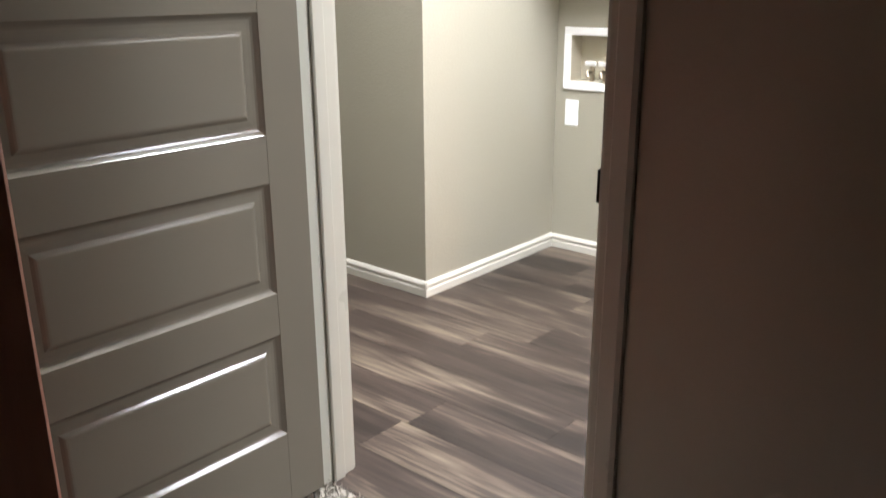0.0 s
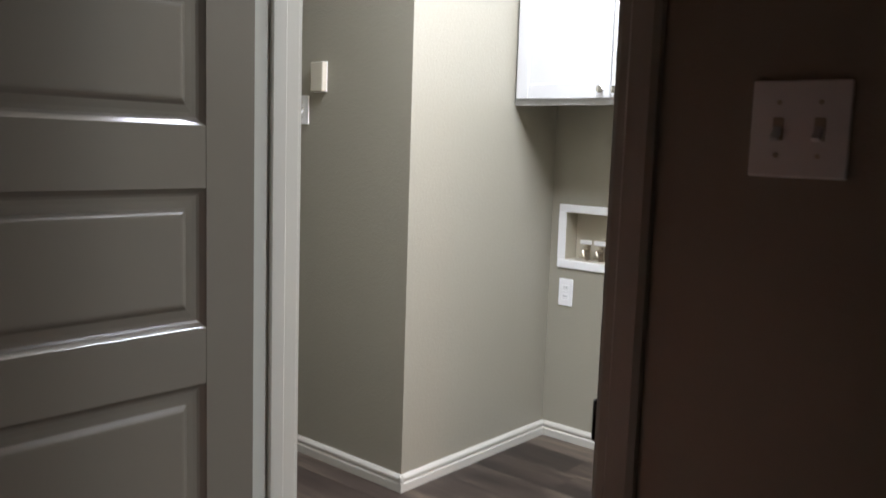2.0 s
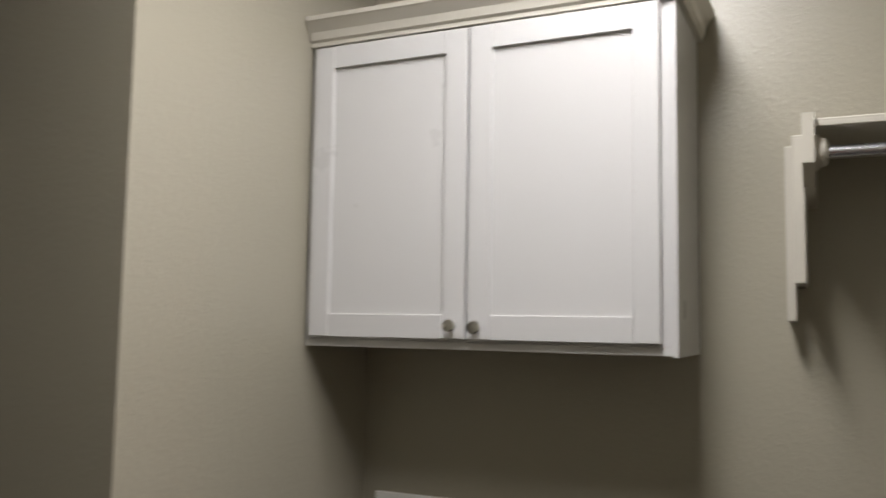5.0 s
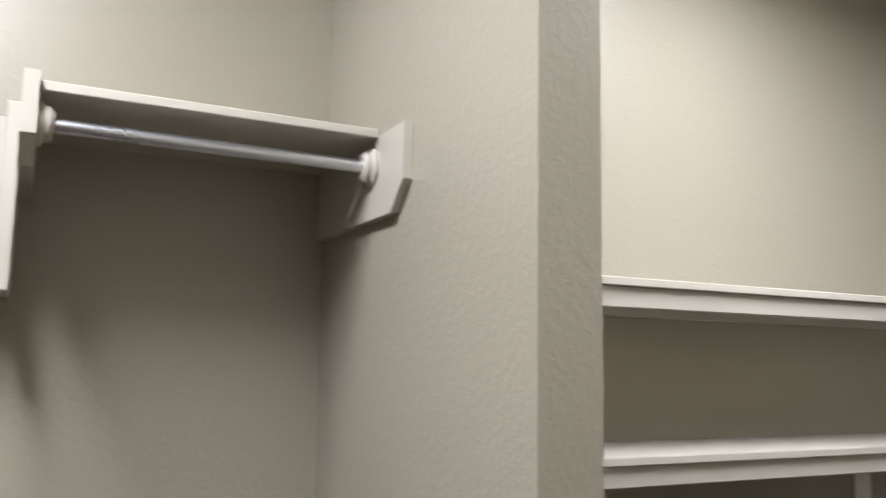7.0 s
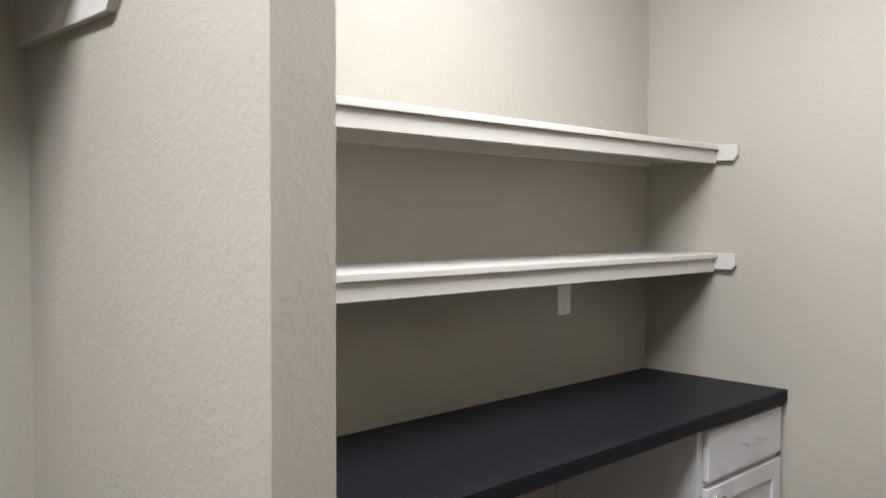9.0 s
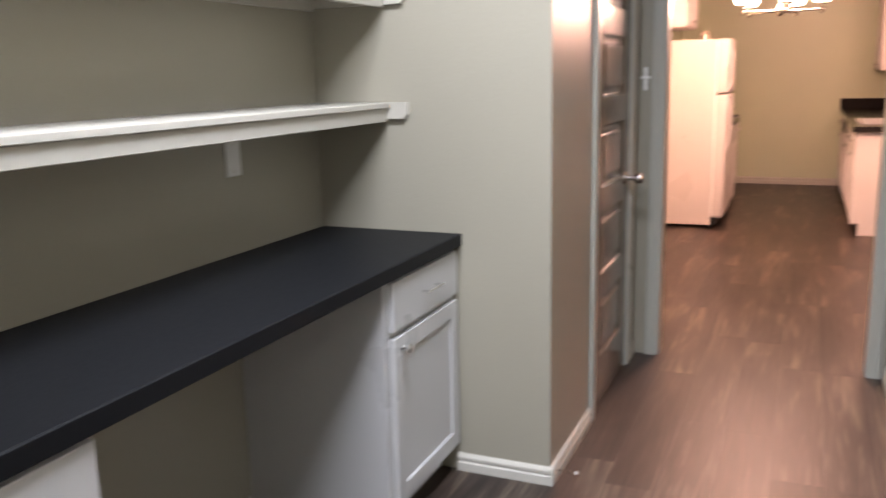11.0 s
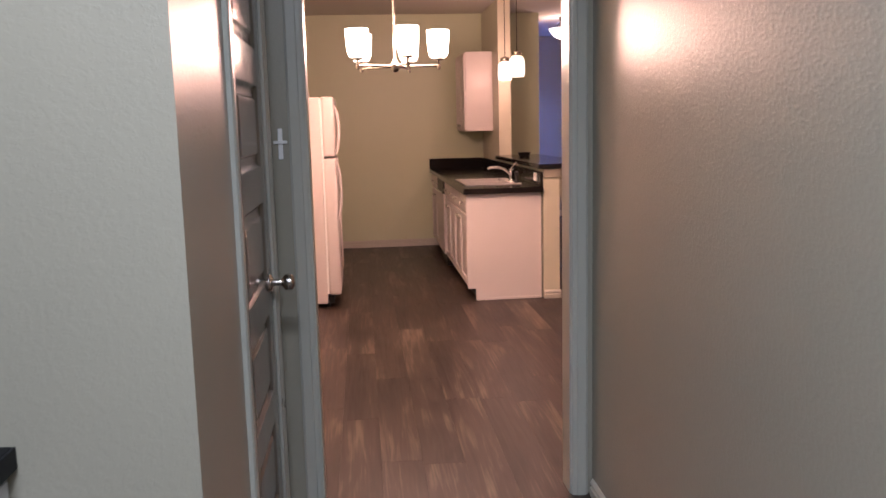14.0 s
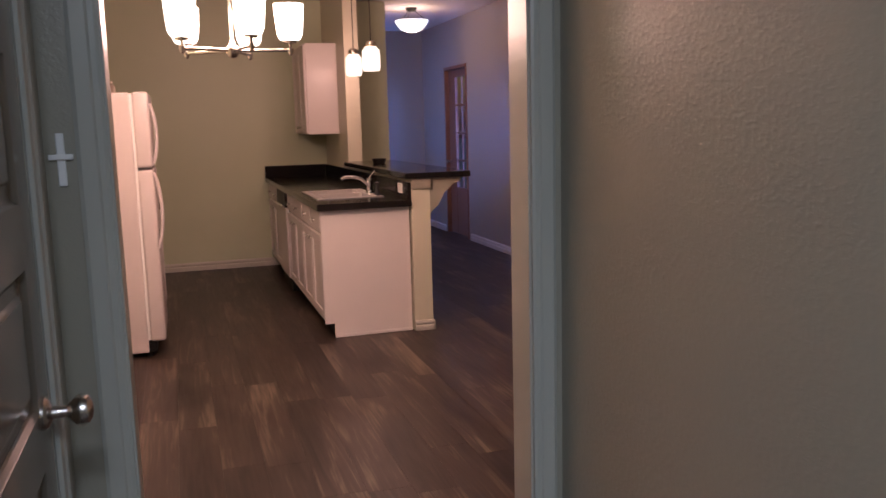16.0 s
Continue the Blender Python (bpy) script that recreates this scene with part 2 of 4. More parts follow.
def bm_tube(points, r, n=10, bm=None):
    """A round tube along a line of points."""
    bm = bm or bmesh.new()
    pts = [Vector(p) for p in points]
    rings = []
    for i, p in enumerate(pts):
        d = (pts[min(i + 1, len(pts) - 1)] - pts[max(i - 1, 0)]).normalized()
        up = Vector((0, 0, 1)) if abs(d.z) < 0.9 else Vector((1, 0, 0))
        u = d.cross(up).normalized()
        w = d.cross(u)
        rings.append([bm.verts.new(p + r * (math.cos(2 * math.pi * k / n) * u + math.sin(2 * math.pi * k / n) * w)) for k in range(n)])
    for a, b in zip(rings, rings[1:]):
        for k in range(n):
            bm.faces.new((a[k], a[(k + 1) % n], b[(k + 1) % n], b[k]))
    bm.faces.new(rings[0])
    bm.faces.new(rings[-1])
    bmesh.ops.recalc_face_normals(bm, faces=bm.faces)
    return bm


def bm_prism(outline, axis, a, b, bm=None):
    """An outline of (u, v) pairs pushed out along an axis from a to b; u, v are the two other axes in x, y, z order."""
    bm = bm or bmesh.new()

    def place(u, v, w):
        return {"X": (w, u, v), "Y": (u, w, v), "Z": (u, v, w)}[axis]
    lo = [bm.verts.new(place(u, v, a)) for u, v in outline]
    hi = [bm.verts.new(place(u, v, b)) for u, v in outline]
    n = len(outline)
    for i in range(n):
        bm.faces.new((lo[i], lo[(i + 1) % n], hi[(i + 1) % n], hi[i]))
    bm.faces.new(lo)
    bm.faces.new(hi)
    bmesh.ops.recalc_face_normals(bm, faces=bm.faces)
    return bm


def mesh_of(bm, name, material, smooth=False):
    me = bpy.data.meshes.new(name)
    bm.to_mesh(me)
    bm.free()
    me.materials.append(material)
    if smooth:
        for p in me.polygons:
            p.use_smooth = True
        me.set_sharp_from_angle(angle=radians(35))
    return me


def part(name, bm, material, parent, label="", smooth=False):
    ob = new(name, mesh_of(bm, name, material, smooth))
    ob.parent = parent
    return tagged(ob, label)


def thing(name, label, category, x=0, y=0, z=0, rz=0, group=""):
    ob = new(name)
    ob.matrix_world = pose(x, y, z, 0, 0, rz)
    return tagged(ob, label, category, group)


def structure(name, bm, material, label=""):
    ob = new(name, mesh_of(bm, name, material))
    return tagged(ob, label, "", "", "structure")


# ---- the plan ----
W, WE, B, N = 1.163, 1.225, 2.105, 4.02      # alcove front, corridor face past the desk, alcove back, desk niche end
S, SB = 0.055, -0.06                          # hall and bedroom faces of the bedroom wall
WS = 1.236                                    # end of the partition
ST0, ST1 = 1.789, 1.889                       # partition between laundry and desk
EX, EK = 5.555, 5.675                           # hall and kitchen faces of the end wall
KN, KB = 1.97, 12.58                          # kitchen north wall, kitchen back wall
LS, LE, LN = -2.45, 15.3, -1.25               # living room south wall, far wall, return
D0, D1 = 0.716, 1.538                           # bedroom door opening
C0, C1 = 4.65, 5.355                           # closet door opening
O0, O1 = 0.125, 1.112                         # cased opening to the kitchen
G0, G1 = 13.42, 14.28                         # glazed door of the living room
DH = 2.05


def walls(name, boxes, material, label):
    bm = bmesh.new()
    for b in boxes:
        bm_box(*b, bm=bm)
    return structure(name, bm, material, label)


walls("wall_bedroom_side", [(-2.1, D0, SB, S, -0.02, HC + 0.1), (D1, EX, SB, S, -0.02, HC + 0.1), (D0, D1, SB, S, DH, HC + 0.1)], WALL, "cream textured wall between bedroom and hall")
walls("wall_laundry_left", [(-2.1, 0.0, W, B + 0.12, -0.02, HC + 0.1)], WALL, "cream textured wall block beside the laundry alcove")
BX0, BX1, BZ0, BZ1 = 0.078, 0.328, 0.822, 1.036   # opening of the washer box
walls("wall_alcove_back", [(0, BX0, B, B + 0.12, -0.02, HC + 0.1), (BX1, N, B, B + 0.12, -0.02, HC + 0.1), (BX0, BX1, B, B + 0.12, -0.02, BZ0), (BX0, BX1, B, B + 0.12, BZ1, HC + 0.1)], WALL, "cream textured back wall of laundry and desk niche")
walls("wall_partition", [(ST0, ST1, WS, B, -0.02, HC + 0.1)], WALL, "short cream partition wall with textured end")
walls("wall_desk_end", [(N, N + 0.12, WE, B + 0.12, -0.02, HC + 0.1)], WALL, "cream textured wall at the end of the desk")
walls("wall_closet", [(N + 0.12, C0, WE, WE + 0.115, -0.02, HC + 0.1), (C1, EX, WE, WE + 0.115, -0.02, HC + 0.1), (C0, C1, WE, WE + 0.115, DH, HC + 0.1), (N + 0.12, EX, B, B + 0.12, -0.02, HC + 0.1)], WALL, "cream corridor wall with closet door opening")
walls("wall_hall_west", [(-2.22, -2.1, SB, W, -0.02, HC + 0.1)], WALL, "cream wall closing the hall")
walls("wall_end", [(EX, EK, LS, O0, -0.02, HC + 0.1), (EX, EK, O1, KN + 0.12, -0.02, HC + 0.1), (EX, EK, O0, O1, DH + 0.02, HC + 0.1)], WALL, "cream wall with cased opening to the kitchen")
walls("wall_kitchen_north", [(EK, KB + 0.12, KN, KN + 0.12, -0.02, KC)], KWALL, "cream kitchen wall behind the refrigerator")
walls("wall_kitchen_back", [(KB, KB + 0.12, LN, KN, -0.02, KC)], KWALL, "pale green-cream kitchen end wall")
walls("wall_living_return", [(KB + 0.12, RW0, LN, LN + 0.12, -0.02, KC), (RW1, LE, LN, LN + 0.12, -0.02, KC), (RW0, RW1, LN, LN + 0.12, -0.02, 0.82), (RW0, RW1, LN, LN + 0.12, 2.08, KC)], WALL, "cream living room return wall with an added, unseen window")
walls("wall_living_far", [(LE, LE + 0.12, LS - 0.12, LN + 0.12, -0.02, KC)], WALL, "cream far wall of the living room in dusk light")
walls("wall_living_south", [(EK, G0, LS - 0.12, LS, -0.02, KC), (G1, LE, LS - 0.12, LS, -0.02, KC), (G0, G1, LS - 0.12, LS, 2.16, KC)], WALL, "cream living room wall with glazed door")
PX0, PY0, PY1 = 11.40, -0.692, -0.56
walls("wall_pass_through", [(PX0, KB, PY0, PY1, -0.02, KC)], CREAMWALL, "full-height cream wall piece above the kitchen sink run")
walls("half_wall", [(9.215, PX0, PY0, PY1, -0.02, 1.075)], CREAMWALL, "cream half wall carrying the raised bar top")
walls("wall_bedroom", [(-0.2, 4.2, -4.1, -4.0, -0.02, KC), (-0.3, -0.2, -4.0, SB, -0.02, KC), (4.2, 4.3, -4.0, SB, -0.02, KC)], CREAMWALL, "unlit bedroom walls")
walls("ceiling_hall", [(-2.1, EX, S, B, HC, HC + 0.1)], CEIL, "white textured hall ceiling")
walls("ceiling_kitchen", [(EK, LE + 0.12, LS - 0.12, KN + 0.12, KC, KC + 0.1)], CEIL, "white textured kitchen and living room ceiling")
walls("ceiling_bedroom", [(-0.3, 4.3, -4.1, SB, KC, KC + 0.1)], CEIL, "white bedroom ceiling")
walls("subfloor", [(-2.3, LE + 0.2, LS - 0.2, KN + 0.3, -0.06, -0.012)], SUBFLOOR, "dark underlay beneath the vinyl planks")

# carpet: a base slab and a pile of many small tufts
walls("carpet_base", [(-0.2, 4.2, -4.0, SB + 0.03, -0.03, 0.0)], CARPET, "grey-beige carpet base")
rnd = random.Random(4)
cv, cf = [], []
for i in range(26000):
    x, y = rnd.uniform(0.3, 2.1), rnd.uniform(-0.95, SB + 0.03)
    if y > -0.09 and not D0 < x < D1:
        continue
    a, h, r = rnd.uniform(0, 6.28), rnd.uniform(0.008, 0.016), rnd.uniform(0.003, 0.006)
    lx, ly = rnd.uniform(-0.006, 0.006), rnd.uniform(-0.006, 0.006)
    k = len(cv)
    for j in range(3):
        cv.append((x + r * math.cos(a + j * 2.094), y + r * math.sin(a + j * 2.094), -0.002))
    cv.append((x + lx, y + ly, h))
    cf += [(k, k + 1, k + 3), (k + 1, k + 2, k + 3), (k + 2, k, k + 3)]
me = bpy.data.meshes.new("carpet_pile")
me.from_pydata(cv, [], cf)
me.materials.append(CARPET)
tagged(new("carpet_pile", me), "grey-beige shaggy carpet pile at the bedroom doorway", "carpet", "", "stuff")


# ---- trim ----
def baseboard(x0, y0, x1, y1, nx, ny, name="baseboard", h=0.066, material=None):
    """A moulded baseboard from one point to another, standing out to the side (nx, ny)."""
    bm = bmesh.new()
    prof = [(0, 0), (0.014, 0), (0.014, h * 0.48), (0.008, h * 0.55), (0.008, h * 0.62), (0.0125, h * 0.68), (0.0125, h * 0.82), (0.005, h), (0, h)]
    ends = []
    for (x, y) in ((x0, y0), (x1, y1)):
        ends.append([bm.verts.new((x + nx * p, y + ny * p, q)) for p, q in prof])
    n = len(prof)
    for i in range(n):
        bm.faces.new((ends[0][i], ends[0][(i + 1) % n], ends[1][(i + 1) % n], ends[1][i]))
    bm.faces.new(ends[0])
    bm.faces.new(ends[1])
    bmesh.ops.recalc_face_normals(bm, faces=bm.faces)
    return structure(name, bm, material or TRIM, "cream moulded baseboard")


baseboard(-2.1, W, 0.0142, W, 0, -1)
baseboard(0, W - 0.0142, 0, B, 1, 0)
baseboard(0.014, B, ST0, B, 0, -1)
baseboard(ST0, WS - 0.0142, ST0, B - 0.014, -1, 0)
baseboard(ST0 - 0.014, WS, ST1 + 0.014, WS, 0, -1)
baseboard(N, WE - 0.0142, N, 1.575, -1, 0)
baseboard(2.37, B, 3.47, B, 0, -1)
baseboard(N - 0.0142, WE, C0 - 0.062, WE, 0, -1)
baseboard(C1 + 0.062, WE, EX, WE, 0, -1)
baseboard(-2.1, S, D0 - 0.062, S, 0, 1)
baseboard(D1 + 0.062, S, EX - 0.02, S, 0, 1)
baseboard(KB, -0.1, KB, KN, -1, 0, h=0.085)
baseboard(EK, KN, 9.0, KN, 0, -1, h=0.085)
baseboard(LE, LS, LE, LN, -1, 0, h=0.085)
baseboard(EK, LS, G0 - 0.08, LS, 0, 1, h=0.085)
baseboard(G1 + 0.08, LS, LE, LS, 0, 1, h=0.085)
baseboard(9.215, PY0 - 0.012, 9.215, PY1, -1, 0, h=0.07)
baseboard(9.215 - 0.014, PY0, KB, PY0, 0, -1, h=0.07)
baseboard(D1 + 0.062, SB, 4.2, SB, 0, -1)


def casing_bm(length, w=0.062, t=0.016):
    """A moulded casing standing up along z, w wide along x, its face towards -y."""
    prof = [(0, 0), (0, -t * 0.55), (w * 0.12, -t * 0.72), (w * 0.30, -t * 0.72), (w * 0.38, -t), (w * 0.86, -t), (w, -t * 0.7), (w, 0)]
    return bm_prism(prof, "Z", 0, length)


def cased(name, label, m, width, height, depth, material, stop=True):
    """A door frame: jambs, head, stops and casings on both faces. Local x across the opening, y through the wall from 0 to depth."""
    base = thing(name, label, "door frame")
    base.matrix_world = m
    t = 0.018
    part("jamb", bm_box(0, t, 0.001, depth - 0.001, 0, height, 0.002), material, base)
    part("jamb", bm_box(width - t, width, 0.001, depth - 0.001, 0, height, 0.002), material, base)
    part("head_jamb", bm_box(t, width - t, 0.001, depth - 0.001, height - t, height, 0.002), material, base)
    if stop:
        part("stop", bm_box(t, t + 0.011, 0.038, 0.075, 0, height - t, 0.003), material, base)
        part("stop", bm_box(width - t - 0.011, width - t, 0.038, 0.075, 0, height - t, 0.003), material, base)
    for side in (0, 1):
        for left in (0, 1):
            bm = casing_bm(height + 0.04)
            if left:
                bmesh.ops.transform(bm, matrix=Matrix.Diagonal((-1, 1, 1, 1)), verts=bm.verts)
                bmesh.ops.translate(bm, vec=(0.012, 0, 0), verts=bm.verts)
            else:
                bmesh.ops.translate(bm, vec=(width - 0.012, 0, 0), verts=bm.verts)
            if side:
                bmesh.ops.transform(bm, matrix=Matrix.Diagonal((1, -1, 1, 1)), verts=bm.verts)
                bmesh.ops.translate(bm, vec=(0, depth, 0), verts=bm.verts)
            bmesh.ops.recalc_face_normals(bm, faces=bm.faces)
            part("casing", bm, material, base)
        y0, y1 = (-0.0145, 0) if not side else (depth, depth + 0.0145)
        part("head_casing", bm_box(0.012, width - 0.012, y0, y1, height - 0.012, height + 0.045, 0.003), material, base)
    return base


f1 = cased("door_frame", "cream moulded door frame between bedroom and hall", pose(D0, SB, 0), D1 - D0, DH, S - SB, CASING)
part("strike_plate", bm_box(D1 - D0 - 0.021, D1 - D0 - 0.017, -0.004, 0.034, 0.91, 0.968, 0.001), DARK, f1, "dark strike plate on the jamb")
f2 = cased("door_frame", "cream moulded frame of the closet door in the corridor", pose(C0, WE, 0), C1 - C0, DH, 0.115, CASING)
f3 = cased("door_frame", "grey-cream cased opening between hall and kitchen", pose(EX, O1, 0, 0, 0, -90), O1 - O0, DH + 0.02, EK - EX, CASING, False)


# ---- doors ----
PANELS = [(0.215, 0.478), (0.581, 0.843), (0.950, 1.209), (1.322, 1.575), (1.688, 1.94)]


def knob(parent, x, z, side, material=NICKEL):
    """A round door knob with rose and neck; side is +1 or -1 along y."""
    k = part("knob", bm_lathe([(0.0, 0.0), (0.031, 0.0), (0.031, 0.004), (0.026, 0.010), (0.012, 0.015), (0.011, 0.040), (0.017, 0.045), (0.027, 0.054), (0.030, 0.065), (0.027, 0.076), (0.016, 0.083), (0.0, 0.085)], 24, "Y"), material, parent, "satin nickel door knob", True)
    k.matrix_basis = pose(x, 0.0 if side < 0 else 0.035, z, 0 if side > 0 else 180, 0, 0)
    return k


def panel_door(name, label, width, material, hinges=True):
    """A five-panel moulded door: stiles, rails and raised fields. Local x from the hinge, y through its thickness 0.035."""
    d = thing(name, label, "door")
    st, t, h = 0.108, 0.035, 2.03
    part("core", bm_box(0.02, width - 0.02, 0.0115, t - 0.0115, 0.02, h - 0.02), material, d)
    part("stile", bm_box(0, st, 0, t, 0.012, h, 0.0015), material, d)
    part("stile", bm_box(width - st, width, 0, t, 0.012, h, 0.0015), material, d)
    edges = [0.012] + [v for p in PANELS for v in p] + [h]
    for a, b in zip(edges[0::2], edges[1::2]):
        part("rail", bm_box(st, width - st, 0, t, a, b), material, d)
    for a, b in PANELS:
        bm = bmesh.new()
        for s in (0, 1):
            # moulding that slopes down from the frame, then a raised field
            def ring(inset, depth):
                y = depth if s == 0 else t - depth
                return [bm.verts.new(v) for v in ((st + inset, y, a + inset), (width - st - inset, y, a + inset), (width - st - inset, y, b - inset), (st + inset, y, b - inset))]
            rings = [ring(0.0, 0.0), ring(0.002, 0.0022), ring(0.009, 0.0085), ring(0.014, 0.0108), ring(0.022, 0.0110), ring(0.036, 0.0098), ring(0.042, 0.0050), ring(0.046, 0.0030), ring(0.050, 0.0026)]
            for r0, r1 in zip(rings, rings[1:]):
                for i in range(4):
                    bm.faces.new((r0[i], r0[(i + 1) % 4], r1[(i + 1) % 4], r1[i]))
            bm.faces.new(rings[-1])
        bmesh.ops.recalc_face_normals(bm, faces=bm.faces)
        part("panel", bm, material, d)
    return d


bd = panel_door("bedroom_door", "taupe five-panel moulded door standing open into the bedroom", D1 - D0 - 0.04, DOOR)
bd.matrix_world = pose(D0 + 0.006, SB - 0.012, 0.008, 0, 0, -90)
knob(bd, D1 - D0 - 0.10, 0.95, 1)
knob(bd, D1 - D0 - 0.10, 0.95, -1)

cd = panel_door("closet_door", "taupe five-panel closet door, closed, with nickel knob", C1 - C0 - 0.042, DOOR)
cd.matrix_world = pose(C0 + 0.021, WE + 0.002, 0.006)
knob(cd, C1 - C0 - 0.042 - 0.07, 0.938, -1)
for hz in (0.20, 0.98, 1.80):
    part("hinge", bm_lathe([(0.0, 0), (0.0065, 0), (0.0065, 0.09), (0.0, 0.09)], 10, "Z", (-0.003, -0.006, hz)), NICKEL, cd, "nickel hinge knuckle", True)
    part("hinge_leaf", bm_box(0.002, 0.017, -0.0016, 0.0008, hz, hz + 0.09, 0.0005), NICKEL, cd, "flat nickel hinge leaf")

# dark red-brown wardrobe in the unlit bedroom
wd = thing("wardrobe", "dark red-brown wooden wardrobe in the unlit bedroom", "wardrobe", 0.95, -1.62)
part("carcass", bm_box(0, 0.58, 0, 0.60, 0.06, 1.95, 0.004), REDWOOD, wd)
part("plinth", bm_box(0.02, 0.56, 0.02, 0.58, 0, 0.06), REDWOOD, wd)
part("cornice", bm_box(-0.015, 0.595, -0.015, 0.615, 1.95, 2.0, 0.008), REDWOOD, wd)


# ---- shaker cabinets ----
def shaker(parent, x0, x1, z0, z1, y, material, name="cabinet_door", frame_w=0.058, t=0.019):
    """A framed door facing -y whose front lies at y."""
    d = part(name, bm_box(x0 + 0.03, x1 - 0.03, y + 0.009, y + t, z0 + 0.03, z1 - 0.03), material, parent)
    for a, b in ((x0, x0 + frame_w), (x1 - frame_w, x1)):
        part("door_stile", bm_box(a, b, y, y + t, z0, z1, 0.0025), material, d)
    for a, b in ((z0, z0 + frame_w), (z1 - frame_w, z1)):
        part("door_rail", bm_box(x0 + frame_w, x1 - frame_w, y, y + t, a, b, 0.0015), material, d)
    return d


def cab_knob(parent, x, y, z):
    k = part("cabinet_knob", bm_lathe([(0.0, 0.0), (0.009, 0.0), (0.0065, 0.006), (0.006, 0.014), (0.010, 0.017), (0.0155, 0.021), (0.0165, 0.026), (0.013, 0.030), (0.0, 0.0315)], 20, "Y"), CHROME, parent, "polished chrome cabinet knob", True)
    k.matrix_basis = pose(x, y, z, 180, 0, 0)
    return k


def bar_pull(parent, x0, x1, y, z):
    p = part("bar_pull", bm_tube([(x0 - 0.012, y - 0.026, z), (x1 + 0.012, y - 0.026, z)], 0.0048), CHROME, parent, "slim chrome bar pull", True)
    for x in (x0, x1):
        part("pull_post", bm_tube([(x, y, z), (x, y - 0.026, z)], 0.004), CHROME, p, "", True)
    return p


CB, CT, CR, CF = 1.484, 2.27, 0.925, 1.785
lc = thing("laundry_cabinet", "white two-door shaker wall cabinet above the washer outlet", "cabinet")
part("body", bm_box(0.004, CR, CF, B - 0.002, CB + 0.018, CT, 0.001), WHITE, lc)
part("bottom_rail", bm_box(0.004, CR, CF - 0.0005, CF + 0.02, CB, CB + 0.018), WHITE, lc)
part("end_panel", bm_box(CR, CR + 0.012, CF - 0.003, B - 0.002, CB - 0.004, CT + 0.002, 0.001), WHITE, lc)
CROWN = [(0.0, 0.0), (0.014, 0.0), (0.014, 0.010), (0.020, 0.016), (0.024, 0.036), (0.040, 0.058), (0.044, 0.062), (0.044, 0.074), (0.0, 0.074)]


def crown(parent, x0, x1, y, z):
    """A moulded crown along a cabinet's front at y and back along its free end x1."""
    bm = bmesh.new()
    rows = []
    for px, py, sx, sy in ((x0, y, 0, -1), (x1, y, 1, -1), (x1, B - 0.002, 1, 0)):
        rows.append([bm.verts.new((px + sx * o, py + sy * o, z + h)) for o, h in CROWN])
    n = len(CROWN)
    for r0, r1 in zip(rows, rows[1:]):
        for k in range(n):
            bm.faces.new((r0[k], r0[(k + 1) % n], r1[(k + 1) % n], r1[k]))
    bm.faces.new(rows[0])
    bm.faces.new(rows[-1])
    bmesh.ops.recalc_face_normals(bm, faces=bm.faces)
    return part("crown_moulding", bm, SHELF, parent, "cream moulded crown strip")


crown(lc, 0.004, CR + 0.012, CF - 0.003, CT - 0.008)
dl = shaker(lc, 0.020, 0.452, CB + 0.024, CT - 0.014, CF - 0.0195, WHITE)
dr = shaker(lc, 0.458, 0.903, CB + 0.024, CT - 0.014, CF - 0.0195, WHITE)
cab_knob(dl, 0.424, CF - 0.0195, 1.541)
cab_knob(dr, 0.486, CF - 0.0195, 1.538)

# washer outlet box, set into the wall
wb = thing("washer_outlet_box", "white plastic washing machine outlet box with two brass valves", "outlet box")
for a in ((0.042, 0.362, 0.786, BZ0 + 0.002), (0.042, 0.362, BZ1 - 0.002, 1.070)):
    part("faceplate", bm_box(a[0], a[1], B - 0.009, B - 0.0005, a[2], a[3], 0.003), PLASTIC, wb)
for a in ((0.042, BX0 + 0.002), (BX1 - 0.002, 0.362)):
    part("faceplate", bm_box(a[0], a[1], B - 0.009, B - 0.0005, BZ0 + 0.002, BZ1 - 0.002, 0.001), PLASTIC, wb)
part("box_back", bm_box(BX0, BX1, B + 0.085, B + 0.09, BZ0, BZ1), IVORY, wb)
for a in ((BX0, BX0 + 0.003, BZ0, BZ1), (BX1 - 0.003, BX1, BZ0, BZ1), (BX0 + 0.003, BX1 - 0.003, BZ0, BZ0 + 0.003), (BX0 + 0.003, BX1 - 0.003, BZ1 - 0.003, BZ1)):
    part("box_side", bm_box(a[0], a[1], B - 0.004, B + 0.085, a[2], a[3]), IVORY, wb)
for vx in (0.165, 0.235):
    v = part("valve", bm_tube([(vx, B + 0.045, BZ0), (vx, B + 0.045, BZ0 + 0.075)], 0.012, 12), BRASS, wb, "brass stop valve", True)
    part("spout", bm_tube([(vx, B + 0.045, BZ0 + 0.05), (vx, B + 0.012, BZ0 + 0.045), (vx, B + 0.004, BZ0 + 0.025)], 0.011, 12), BRASS, v, "", True)
    part("valve_handle", bm_box(vx - 0.03, vx + 0.03, B + 0.025, B + 0.033, BZ0 + 0.075, BZ0 + 0.095, 0.004, 2), PLASTIC, v, "pale lever handle")
    part("valve_cap", bm_lathe([(0.0, 0), (0.014, 0), (0.014, 0.012), (0.0, 0.014)], 12, "Z", (vx, B + 0.045, BZ0 + 0.078)), CHROME, v, "", True)


